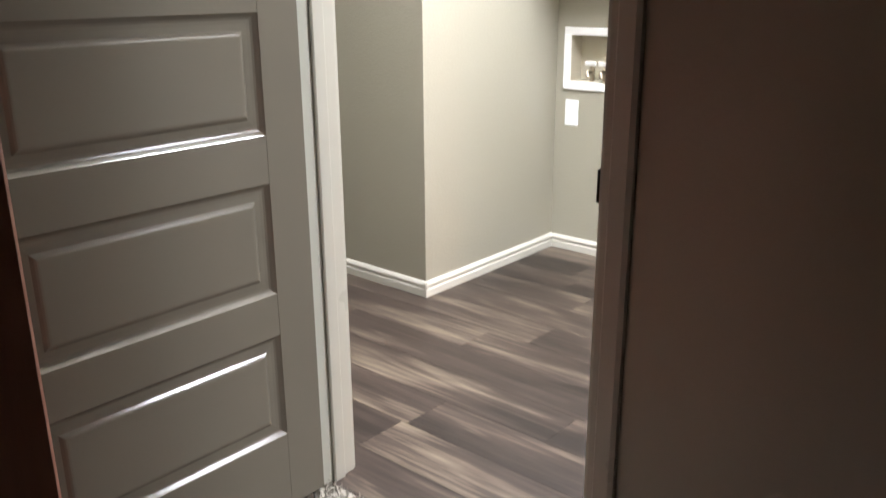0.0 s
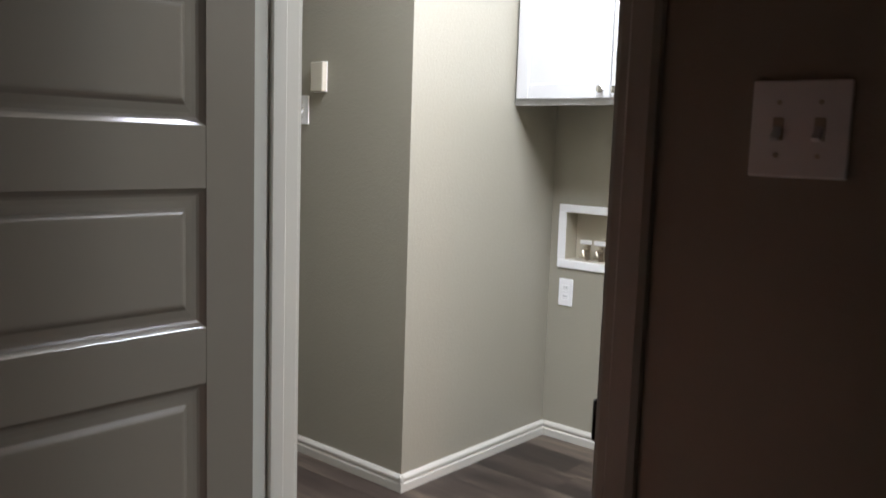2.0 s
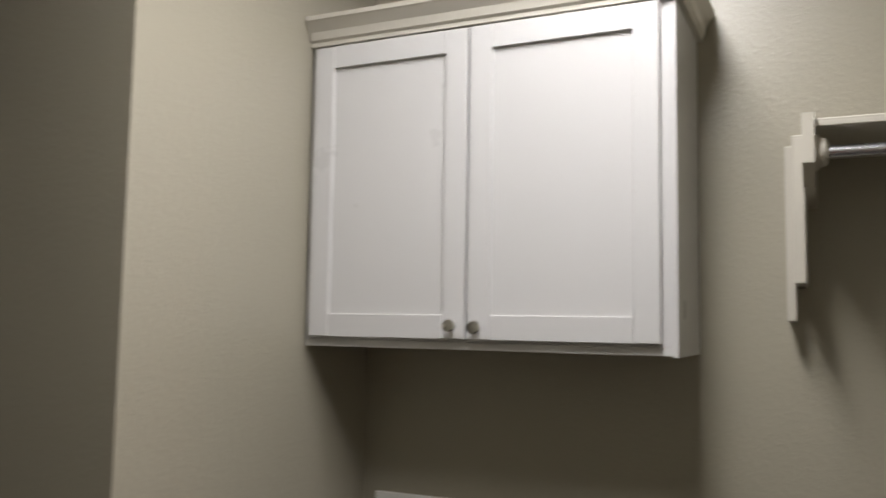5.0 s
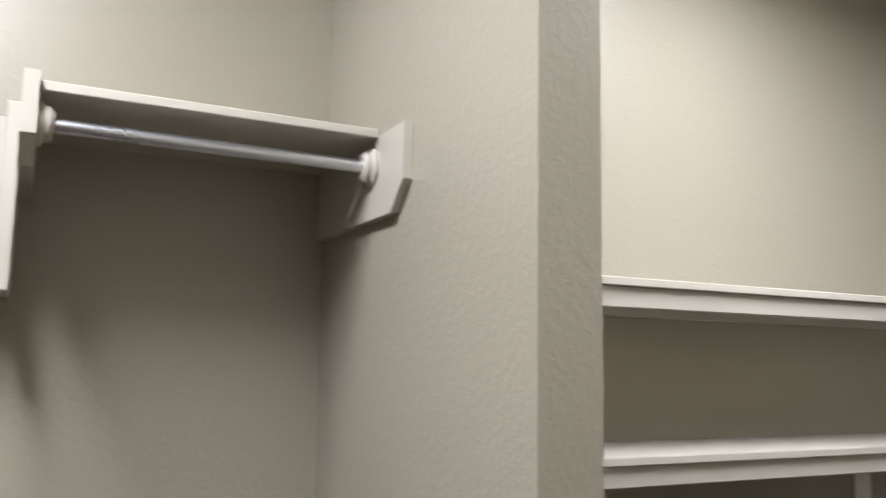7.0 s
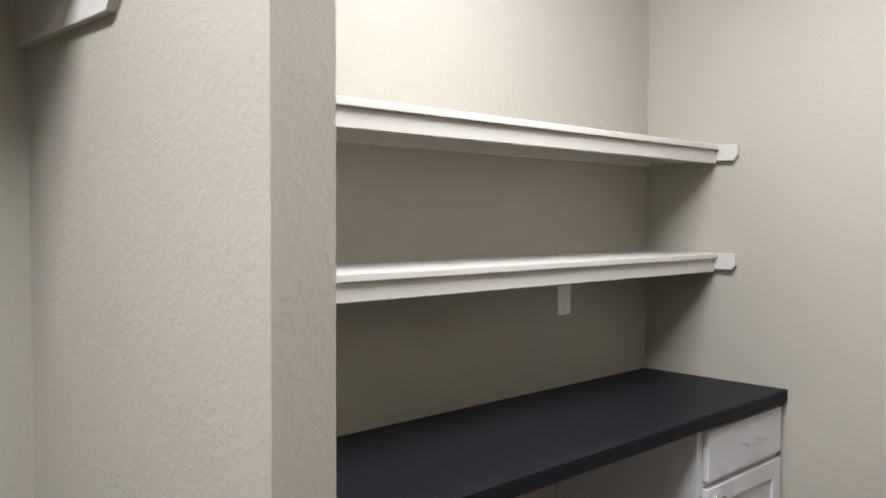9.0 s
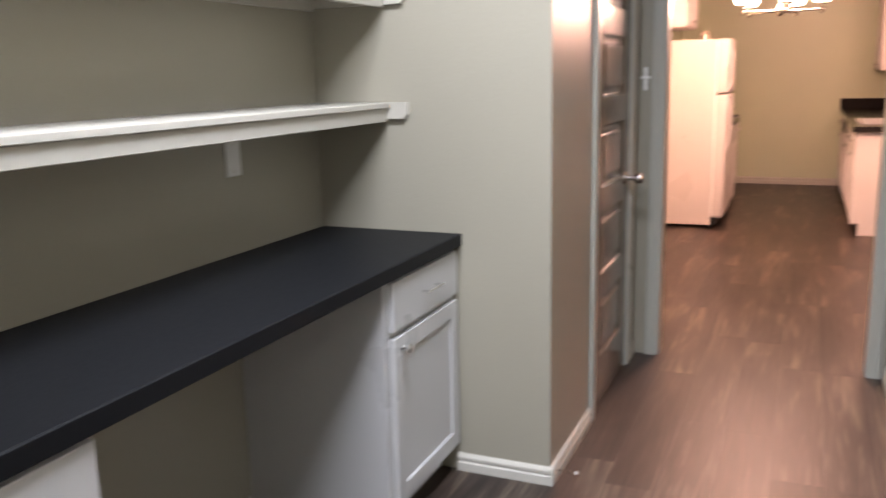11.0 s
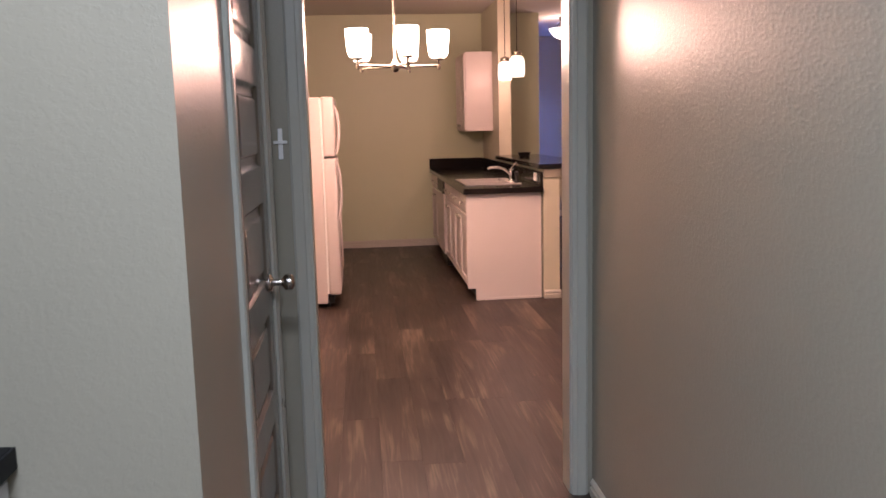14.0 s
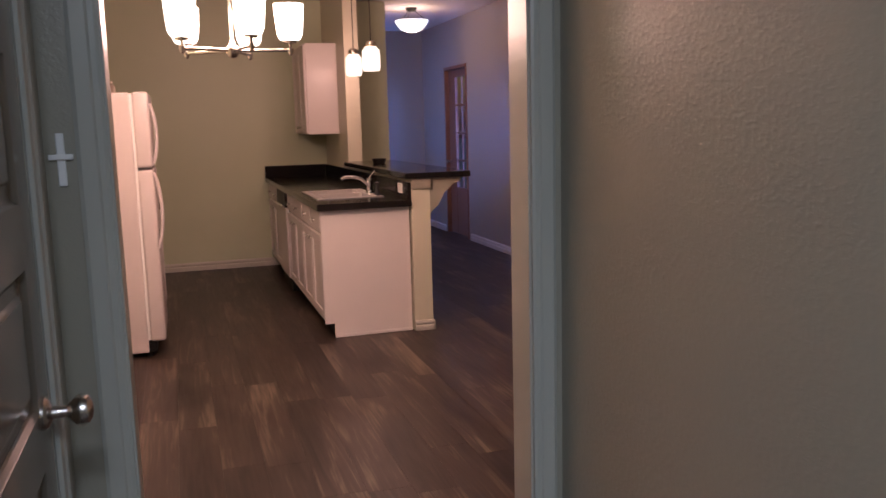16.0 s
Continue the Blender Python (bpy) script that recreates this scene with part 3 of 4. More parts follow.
def plate(name, label, m, gangs, kind, material=PLASTIC, w=None, h=0.115):
    """A wall plate whose face looks along local -y: toggles, sockets or blank."""
    w = w or (0.072 if gangs == 1 else 0.116)
    p = thing(name, label, "wall plate")
    p.matrix_world = m
    part("cover", bm_box(-w / 2, w / 2, -0.006, 0, -h / 2, h / 2, 0.0025, 2), material, p)
    for g in range(gangs):
        x = (g - (gangs - 1) / 2) * 0.046
        if kind == "toggle":
            part("toggle_slot", bm_box(x - 0.006, x + 0.006, -0.0072, -0.005, -0.013, 0.013, 0.001), IVORY, p)
            part("toggle", bm_prism([(-0.0065, 0.004), (-0.020, -0.010), (-0.017, -0.014), (-0.0065, -0.006)], "X", x - 0.0042, x + 0.0042), material, p)
            for s in (-1, 1):
                part("screw", bm_lathe([(0.0, 0), (0.003, 0), (0.0025, 0.0012), (0.0, 0.0014)], 8, "Y", (x, -0.0072, s * 0.030)), IVORY, p)
        if kind == "socket":
            for s in (-1, 1):
                q = part("socket", bm_box(x - 0.0165, x + 0.0165, -0.0085, -0.005, s * 0.0195 - 0.0135, s * 0.0195 + 0.0135, 0.004, 2), material, p)
                for o in (-0.006, 0.006):
                    part("slot", bm_box(x + o - 0.001, x + o + 0.001, -0.0089, -0.0083, s * 0.0195 - 0.002, s * 0.0195 + 0.006), DARK, q)
        if kind == "blank":
            for s in (-1, 1):
                part("screw", bm_lathe([(0.0, 0), (0.003, 0), (0.0025, 0.0012), (0.0, 0.0014)], 8, "Y", (x, -0.0072, s * 0.042)), IVORY, p)
    return p


plate("outlet", "white duplex outlet below the washer box", pose(0.0935, B, 0.677), 1, "socket", h=0.122)
plate("light_switch", "white double toggle switch beside the bedroom door", pose(1.762, SB, 1.340), 2, "toggle", w=0.110, h=0.110)
plate("light_switch", "white double toggle switch plate in the hall", pose(-0.622, W, 1.434), 2, "toggle")
plate("outlet", "white plate on the wall above the desk", pose(3.503, B, 1.194), 1, "blank")
ts = thing("thermostat", "small ivory thermostat box on the hall wall", "thermostat", -0.495, W, 1.562)
part("housing", bm_box(-0.036, 0.036, -0.026, 0, -0.058, 0.058, 0.004, 2), IVORY, ts)
part("base_plate", bm_box(-0.038, 0.038, -0.004, 0.0, -0.060, 0.060, 0.001), PLASTIC, ts)

# hanging shelf with rod
hs = thing("hanging_shelf", "cream painted hanging shelf with metal clothes rod", "shelf")
part("board", bm_box(1.207, ST0 - 0.018, 1.745, B - 0.001, 1.943, 1.960, 0.002), SHELF, hs)
PLATE = [(B - 0.001, 1.947), (1.631, 1.947), (1.631, 1.847), (1.683, 1.795), (B - 0.001, 1.795)]
part("end_plate", bm_prism(PLATE, "X", ST0 - 0.018, ST0 - 0.0005), SHELF, hs)
part("bracket_plate", bm_prism([(B - 0.001, 1.968), (1.723, 1.968), (1.723, 1.869), (1.775, 1.828), (B - 0.001, 1.828)], "X", 1.184, 1.207), SHELF, hs)
part("bracket_block", bm_box(1.159, 1.184, 1.897, B - 0.001, 1.641, 1.962, 0.002), SHELF, hs)
part("wall_cleat", bm_box(1.140, 1.159, 2.011, B - 0.001, 1.562, 1.962, 0.002), SHELF, hs)
part("rod", bm_tube([(1.212, 1.775, 1.897), (ST0 - 0.022, 1.775, 1.893)], 0.0125, 18), RODSTEEL, hs, "galvanised steel clothes rod", True)
ROSE = [(0.0, 0), (0.036, 0), (0.036, 0.006), (0.029, 0.010), (0.029, 0.018), (0.022, 0.024), (0.0, 0.024)]
r1 = part("rod_rose", bm_lathe(ROSE, 20, "X"), SHELF, hs, "turned wooden rod socket", True)
r1.matrix_basis = pose(ST0 - 0.018, 1.775, 1.893, 0, 0, 180)
r2 = part("rod_rose", bm_lathe(ROSE, 20, "X"), SHELF, hs, "turned wooden rod socket", True)
r2.matrix_basis = pose(1.207, 1.775, 1.897)


# desk shelves
def desk_shelf(z):
    s = thing("wall_shelf", "long cream painted shelf above the desk", "shelf", 0, 0, 0, 0, "shelves above the desk")
    part("board", bm_box(ST1 + 0.001, N - 0.001, 1.80, B - 0.001, z - 0.019, z, 0.002), SHELF, s)
    part("front_apron", bm_box(ST1 + 0.02, N - 0.02, 1.812, 1.832, z - 0.066, z - 0.019, 0.002), SHELF, s)
    part("back_cleat", bm_box(ST1 + 0.02, N - 0.02, B - 0.020, B - 0.001, z - 0.066, z - 0.019), SHELF, s)
    for x0, x1 in ((ST1 + 0.001, ST1 + 0.02), (N - 0.02, N - 0.001)):
        part("side_cleat", bm_prism([(1.735, z + 0.0), (1.735, z - 0.040), (1.748, z - 0.056), (B - 0.001, z - 0.056), (B - 0.001, z - 0.02), (1.80, z - 0.02), (1.80, z)], "X", x0, x1), SHELF, s)
    return s


desk_shelf(1.728)
desk_shelf(1.343)

# desk
DT, DF = 0.890, 1.547
tp = thing("desk_worktop", "matt black laminate desk worktop spanning the niche", "worktop")
part("slab", bm_box(ST1 + 0.001, N - 0.001, DF + 0.006, B - 0.001, DT - 0.042, DT, 0.002), BLACKTOP, tp)
part("edge_band", bm_box(ST1 + 0.001, N - 0.001, DF, DF + 0.0055, DT - 0.0425, DT - 0.0005, 0.002, 2), BLACKTOP, tp, "black laminate edge strip")


def desk_cabinet(x0, x1, knob_left):
    c = thing("desk_cabinet", "white desk base cabinet with one drawer and one shaker door", "cabinet", 0, 0, 0, 0, "cabinets under the desk")
    y = DF + 0.034
    part("body", bm_box(x0, x1, y, B - 0.002, 0.095, DT - 0.043, 0.001), WHITE, c)
    part("toe_kick", bm_box(x0 + 0.002, x1 - 0.002, y + 0.065, y + 0.08, 0, 0.095), WHITE, c)
    part("side_foot", bm_box(x0, x0 + 0.018, y + 0.065, B - 0.002, 0, 0.095), WHITE, c)
    dw = part("drawer_front", bm_box(x0 + 0.032, x1 - 0.012, y - 0.0195, y - 0.0005, 0.678, 0.832, 0.003, 2), WHITE, c)
    xm = (x0 + x1) / 2 + 0.02
    bar_pull(dw, xm - 0.048, xm + 0.048, y - 0.0195, 0.758)
    d = shaker(c, x0 + 0.032, x1 - 0.012, 0.112, 0.657, y - 0.0195, WHITE)
    cab_knob(d, x0 + 0.085 if knob_left else x1 - 0.06, y - 0.0195, 0.617)
    return c


desk_cabinet(3.475, N - 0.002, True)
desk_cabinet(ST1 + 0.002, 2.372, False)

dsx = N + 0.03
sp = thing("door_stop", "small spring door stop on the baseboard", "door stop", dsx, WE - 0.014, 0.045)
part("spring", bm_tube([(0.004 * math.cos(a * 0.9), -a * 0.0011, 0.004 * math.sin(a * 0.9)) for a in range(60)], 0.0013, 5), NICKEL, sp, "", True)
part("tip", bm_lathe([(0.0, 0), (0.006, 0), (0.006, 0.010), (0.0, 0.012)], 10, "Y", (0, -0.078, 0)), PLASTIC, sp, "", True)

lt = thing("wall_latch", "small white-painted latch on the wall beside the cased opening", "latch", EX, 1.193, 1.392)
part("strap", bm_box(-0.006, 0, -0.008, 0.008, -0.055, 0.055, 0.002), PLASTIC, lt)
part("cross_bar", bm_box(-0.012, -0.006, -0.024, 0.024, 0.0, 0.012, 0.002), PLASTIC, lt)

# hall ceiling lamps: long flush fixtures with a ribbed opal wrap
for lx, ly, turn in HALL_LAMPS:
    hl = thing("ceiling_lamp", "long white flush ceiling lamp with an opal wrap lens", "lamp", lx, ly, HC, turn, "hall ceiling lamps")
    part("housing", bm_box(-0.54, 0.54, -0.155, 0.155, -0.028, 0.0, 0.003), PLASTIC, hl)
    for s0 in (-1, 1):
        part("end_cap", bm_box(s0 * 0.525 - 0.015, s0 * 0.525 + 0.015, -0.15, 0.15, -0.082, -0.028, 0.008, 2), PLASTIC, hl)
    part("lens", bm_prism([(-0.145, -0.028), (-0.138, -0.060), (-0.115, -0.074), (0.115, -0.074), (0.138, -0.060), (0.145, -0.028)], "X", -0.51, 0.51), LENS, hl, "lit opal wrap lens", True)


# ---- kitchen ----
# run of base cabinets: fronts look towards +y, so each is built facing -y and turned round
def base_unit(x0, x1, doors, label="white kitchen base cabinet with shaker doors and drawers"):
    w = x1 - x0
    c = thing("kitchen_cabinet", label, "cabinet", 0, 0, 0, 0, "kitchen base cabinets")
    part("body", bm_box(0, w, 0.02, 0.62, 0.10, 0.884, 0.001), WHITEK, c)
    part("toe_kick", bm_box(0.002, w - 0.002, 0.085, 0.10, 0, 0.10), DARK, c)
    dw = w / doors
    for i in range(doors):
        a, b = i * dw + 0.012, (i + 1) * dw - 0.012
        f = part("drawer_front", bm_box(a, b, 0.0005, 0.0195, 0.735, 0.87, 0.003, 2), WHITEK, c)
        cab_knob(f, (a + b) / 2, 0.0005, 0.80)
        d = shaker(c, a, b, 0.125, 0.71, 0.0005, WHITEK)
        cab_knob(d, b - 0.05 if i % 2 == 0 else a + 0.05, 0.0005, 0.66)
    c.matrix_world = pose(x1, 0.075, 0, 0, 0, 180)
    return c


base_unit(9.265, 10.185, 2)
base_unit(10.185, 11.035, 2)
base_unit(11.665, KB - 0.002, 2)
ep = thing("end_panel", "white painted end panel of the kitchen peninsula", "panel")
part("sheet", bm_prism([(-0.546, 0.0), (0.005, 0.0), (0.005, 0.10), (0.072, 0.10), (0.072, 0.884), (-0.546, 0.884)], "X", 9.245, 9.265), WHITEK, ep)
part("shoe_strip", bm_box(9.237, 9.245, -0.546, 0.004, 0.0, 0.022, 0.003), WHITEK, ep)
dwm = thing("dishwasher", "dark fronted dishwasher between white base cabinets", "dishwasher", 11.040, 0, 0)
part("front", bm_box(0.005, 0.615, 0.06, 0.085, 0.12, 0.74, 0.004), WHITEK, dwm)
part("control_panel", bm_box(0.005, 0.615, 0.06, 0.092, 0.745, 0.895, 0.006, 2), DARK, dwm, "black control panel")
part("tub", bm_box(0.005, 0.615, -0.50, 0.06, 0.0, 0.895), DARK, dwm)
part("handle", bm_tube([(0.06, 0.105, 0.76), (0.55, 0.105, 0.76)], 0.008), CHROME, dwm)

SX0, SX1, SY0, SY1 = 9.565, 10.345, -0.43, 0.02
ct = thing("kitchen_worktop", "polished black granite worktop with backsplash", "worktop")
bm = bmesh.new()
for b in ((9.200, SX0, -0.556, 0.10), (SX1, KB - 0.002, -0.556, 0.10), (SX0, SX1, -0.556, SY0), (SX0, SX1, SY1, 0.10)):
    bm_box(b[0], b[1], b[2], b[3], 0.886, 0.930, bm=bm)
part("slab", bm, GRANITE, ct)
part("backsplash", bm_box(9.215, KB - 0.025, -0.557, -0.535, 0.930, 1.050, 0.002), GRANITE, ct)
part("end_splash", bm_box(KB - 0.024, KB - 0.002, -0.535, 0.10, 0.930, 1.050, 0.002), GRANITE, ct)

sk = thing("kitchen_sink", "stainless steel double bowl sink set in the worktop", "sink")
bm = bmesh.new()
for x0, x1 in ((SX0 + 0.03, (SX0 + SX1) / 2 - 0.012), ((SX0 + SX1) / 2 + 0.012, SX1 - 0.03)):
    y0, y1, t, zb = SY0 + 0.06, SY1 - 0.03, 0.004, 0.77
    for b in ((x0, x0 + t, y0, y1, zb, 0.932), (x1 - t, x1, y0, y1, zb, 0.932), (x0 + t, x1 - t, y0, y0 + t, zb, 0.932), (x0 + t, x1 - t, y1 - t, y1, zb, 0.932), (x0, x1, y0, y1, zb - t, zb)):
        bm_box(*b, bm=bm)
part("bowls", bm, STEEL, sk)
bm = bmesh.new()
mx = (SX0 + SX1) / 2
for b in ((SX0 - 0.015, SX1 + 0.015, SY1 - 0.03, SY1 + 0.015), (SX0 - 0.015, SX1 + 0.015, SY0 - 0.015, SY0 + 0.06), (SX0 - 0.015, SX0 + 0.03, SY0 + 0.06, SY1 - 0.03), (SX1 - 0.03, SX1 + 0.015, SY0 + 0.06, SY1 - 0.03), (mx - 0.012, mx + 0.012, SY0 + 0.06, SY1 - 0.03)):
    bm_box(b[0], b[1], b[2], b[3], 0.9305, 0.937, bm=bm)
part("rim", bm, STEEL, sk)
fa = thing("kitchen_faucet", "chrome kitchen faucet with a long spout and lever", "faucet", mx - 0.05, SY0 + 0.01, 0.937)
part("base", bm_lathe([(0.0, 0), (0.032, 0), (0.030, 0.012), (0.022, 0.02), (0.020, 0.075), (0.024, 0.085), (0.020, 0.105), (0.0, 0.115)], 20), CHROME, fa, "", True)
part("spout", bm_tube([(0, 0.01, 0.06), (0, 0.06, 0.105), (0, 0.12, 0.125), (0, 0.19, 0.125), (0, 0.215, 0.11)], 0.011, 12), CHROME, fa, "", True)
part("lever", bm_tube([(0, 0, 0.11), (0.0, -0.02, 0.135), (0.0, -0.045, 0.165)], 0.007, 10), CHROME, fa, "", True)
spb = thing("soap_pump", "small dark side sprayer beside the faucet", "sprayer", mx - 0.30, SY0 + 0.01, 0.937)
part("holder", bm_lathe([(0.0, 0), (0.022, 0), (0.020, 0.02), (0.014, 0.03), (0.013, 0.07), (0.018, 0.09), (0.0, 0.10)], 16), RUBBER, spb, "", True)
so = plate("outlet", "white outlet in the black backsplash", pose(9.415, -0.535, 1.0, 0, 0, 180), 1, "socket", w=0.115, h=0.07)

bt = thing("bar_top", "polished black granite raised bar top", "worktop")
part("slab", bm_box(9.185, PX0 - 0.002, -0.985, -0.515, 1.0755, 1.115, 0.004, 2), GRANITE, bt)
cr = thing("corbel", "cream painted bracket under the bar top", "bracket")
part("bracket", bm_prism([(PY0 - 0.001, 1.075), (-0.92, 1.075), (-0.92, 1.048), (-0.87, 1.03), (-0.80, 0.965), (-0.76, 0.89), (PY0 - 0.001, 0.83)], "X", 9.220, 9.260), WALL, cr)
cr2 = copy_thing(cr, pose(1.9, 0, 0))
dish = thing("small_dish", "small dark dish with pale rim on the bar top", "dish", 10.835, -0.72, 1.115)
part("bowl", bm_lathe([(0.0, 0), (0.05, 0), (0.065, 0.04), (0.06, 0.04), (0.045, 0.01), (0.0, 0.01)], 20), DARK, dish, "", True)
ped = thing("bar_trim", "cream trim band below the bar top", "trim")
part("band", bm_box(9.202, 9.215, PY0 - 0.012, PY1 + 0.002, 1.0, 1.0745, 0.003), WALL, ped)
part("band", bm_box(9.202, PX0, PY0 - 0.012, PY0 - 0.0005, 1.0, 1.0745, 0.003), WALL, ped)

# upper cabinet beside the pass-through
UC0 = 11.80
uc = thing("upper_cabinet", "white two-door kitchen wall cabinet", "cabinet")
wv = KB - 0.003 - UC0
part("body", bm_box(0, wv, 0.02, 0.32, 1.372, 2.235, 0.002), WHITEK, uc)
for a, b in ((0.008, wv / 2 - 0.003), (wv / 2 + 0.003, wv - 0.008)):
    d = shaker(uc, a, b, 1.385, 2.222, 0.0005, WHITEK)
    cab_knob(d, b - 0.04 if a < 0.1 else a + 0.04, 0.0005, 1.44)
uc.matrix_world = pose(KB - 0.003, PY1 + 0.3205, 0, 0, 0, 180)

# refrigerator
fr = thing("refrigerator", "white two-door top-freezer refrigerator", "refrigerator")
FX0, FX1 = 9.225, 9.965
part("body", bm_box(FX0, FX1, 1.222, 1.86, 0.03, 1.685, 0.008, 2), FRIDGE, fr)
part("freezer_door", bm_box(FX0, FX1, 1.112, 1.210, 1.216, 1.69, 0.020, 4), FRIDGE, fr, "", True)
part("fridge_door", bm_box(FX0, FX1, 1.112, 1.210, 0.10, 1.204, 0.020, 4), FRIDGE, fr, "", True)
part("gasket", bm_box(FX0 + 0.012, FX1 - 0.012, 1.205, 1.223, 0.11, 1.675), PLASTIC, fr)
part("kick_grille", bm_box(FX0 + 0.02, FX1 - 0.02, 1.17, 1.222, 0.03, 0.095), DARK, fr)
for za, zb in ((1.235, 1.62), (0.70, 1.185)):
    zs = [za + (zb - za) * q / 8 for q in range(9)]
    part("handle", bm_tube([(FX0 + 0.05, 1.114 - 0.034 * math.sin(math.pi * q / 8) ** 0.7, z) for q, z in enumerate(zs)], 0.011), FRIDGE, fr, "", True)
part("hinge_cap", bm_box(FX0 + 0.60, FX0 + 0.70, 1.14, 1.25, 1.686, 1.704, 0.006), FRIDGE, fr)
for x in (FX0 + 0.05, FX1 - 0.05):
    for y in (1.22, 1.80):
        part("foot", bm_lathe([(0.0, 0), (0.02, 0), (0.02, 0.03), (0.0, 0.03)], 10, "Z", (x, y, 0)), DARK, fr)
fc = thing("fridge_cabinet", "white wall cabinet above the refrigerator", "cabinet")
part("body", bm_box(9.225, 9.965, 1.50, KN - 0.002, 1.80, 2.235, 0.002), WHITEK, fc)
for a, b in ((9.233, 9.592), (9.598, 9.957)):
    d = shaker(fc, a, b, 1.812, 2.222, 1.4805, WHITEK)
    cab_knob(d, b - 0.04 if a < 9.385 else a + 0.04, 1.4805, 1.86)
vs = thing("canister", "small dark canister on top of the refrigerator", "canister", 9.535, 1.36, 1.685)
part("can", bm_lathe([(0.0, 0), (0.045, 0), (0.045, 0.05), (0.03, 0.07), (0.03, 0.085), (0.0, 0.085)], 18), BRASS, vs, "", True)

# cooker past the refrigerator
rg = thing("kitchen_range", "white electric range with black control console", "range")
part("body", bm_box(10.635, 11.395, 1.20, 1.90, 0.08, 0.905, 0.006, 2), FRIDGE, rg)
part("oven_door", bm_box(10.645, 11.385, 1.16, 1.20, 0.22, 0.80, 0.010, 2), FRIDGE, rg)
part("control_front", bm_box(10.645, 11.385, 1.155, 1.20, 0.81, 0.905, 0.008, 2), FRIDGE, rg)
part("cooktop", bm_box(10.635, 11.395, 1.16, 1.90, 0.906, 0.92, 0.004), DARK, rg)
part("console", bm_box(10.635, 11.395, 1.84, 1.92, 0.92, 1.12, 0.010, 2), DARK, rg, "black console")
part("plinth", bm_box(10.655, 11.375, 1.23, 1.88, 0, 0.08), DARK, rg)
part("oven_handle", bm_tube([(10.725, 1.14, 0.77), (11.305, 1.14, 0.77)], 0.012), FRIDGE, rg, "", True)
bc = thing("kitchen_cabinet", "white base cabinet between refrigerator and range", "cabinet")
part("body", bm_box(9.985, 10.625, 1.14, KN - 0.002, 0.10, 0.884, 0.001), WHITEK, bc)
part("toe_kick", bm_box(9.985, 10.625, 1.20, 1.22, 0, 0.10), DARK, bc)
shaker(bc, 9.995, 10.615, 0.125, 0.71, 1.1205, WHITEK)
part("drawer_front", bm_box(9.995, 10.615, 1.1205, 1.1395, 0.735, 0.87, 0.003), WHITEK, bc)
bw = thing("side_worktop", "black granite worktop beside the refrigerator", "worktop")
part("slab", bm_box(9.980, 10.630, 1.10, KN - 0.002, 0.886, 0.930, 0.003), GRANITE, bw)
bx = thing("toaster", "black toaster on the worktop by the refrigerator", "toaster", 10.235, 1.255, 0.930)
part("shell", bm_box(-0.08, 0.08, -0.115, 0.15, 0.008, 0.18, 0.03, 4), DARK, bx, "", True)
part("base", bm_box(-0.075, 0.075, -0.11, 0.145, 0, 0.012), RUBBER, bx)
part("lever", bm_box(-0.015, 0.015, -0.13, -0.114, 0.10, 0.115, 0.003), CHROME, bx)

# chandelier: five opal cups on straight arms
ch = thing("chandelier", "nickel five-arm chandelier with lit opal glass shades", "chandelier", CHAND[0], CHAND[1], 0)
part("hub", bm_lathe([(0.0, 1.775), (0.018, 1.78), (0.032, 1.80), (0.032, 1.825), (0.018, 1.84), (0.012, 1.86), (0.0, 1.86)], 20), NICKEL, ch, "", True)
part("stem", bm_tube([(0, 0, 1.85), (0, 0, 2.70)], 0.008), NICKEL, ch, "", True)
part("canopy", bm_lathe([(0.0, 2.69), (0.03, 2.69), (0.065, 2.72), (0.065, 2.74), (0.0, 2.74)], 20), NICKEL, ch, "", True)
CUP = [(0.030, 1.855), (0.048, 1.862), (0.060, 1.885), (0.066, 1.95), (0.071, 2.025)]
for i in range(5):
    a = radians(50 + 72 * i)
    dx, dy = math.cos(a), math.sin(a)
    R = 0.27
    arm = part("arm", bm_tube([(0.02 * dx, 0.02 * dy, 1.812), (R * dx, R * dy, 1.812), (R * dx, R * dy, 1.85)], 0.0085), NICKEL, ch, "", True)
    part("finial", bm_lathe([(0.0, 1.785), (0.010, 1.79), (0.014, 1.805), (0.014, 1.82), (0.0, 1.825)], 12, "Z", (R * dx, R * dy, 0)), NICKEL, arm, "", True)
    part("cup_holder", bm_lathe([(0.0, 1.84), (0.030, 1.845), (0.034, 1.858), (0.0, 1.858)], 16, "Z", (R * dx, R * dy, 0)), NICKEL, arm, "", True)
    sh = part("shade", bm_lathe(CUP, 24, "Z", (R * dx, R * dy, 0)), SHADE, ch, "lit opal glass shade", True)
    sh.visible_shadow = False

# bar pendants: glass jars on cords
for px, py, pz in PENDANTS:
    pd = thing("pendant_lamp", "small lit glass jar pendant lamp on a cord", "lamp", px, py, 0, 0, "pendants over the bar")
    part("cord", bm_tube([(0, 0, pz + 0.05), (0, 0, KC - 0.02)], 0.004, 8), DARK, pd)
    part("canopy", bm_lathe([(0.0, KC - 0.03), (0.05, KC - 0.03), (0.055, KC), (0.0, KC)], 16), NICKEL, pd, "", True)
    part("cap", bm_lathe([(0.0, pz + 0.0), (0.045, pz), (0.045, pz + 0.035), (0.02, pz + 0.05), (0.0, pz + 0.05)], 18), NICKEL, pd, "", True)
    sh = part("jar", bm_lathe([(0.042, pz), (0.068, pz - 0.03), (0.072, pz - 0.15), (0.062, pz - 0.185), (0.0, pz - 0.19)], 22), JAR, pd, "lit glass jar", True)
    sh.visible_shadow = False

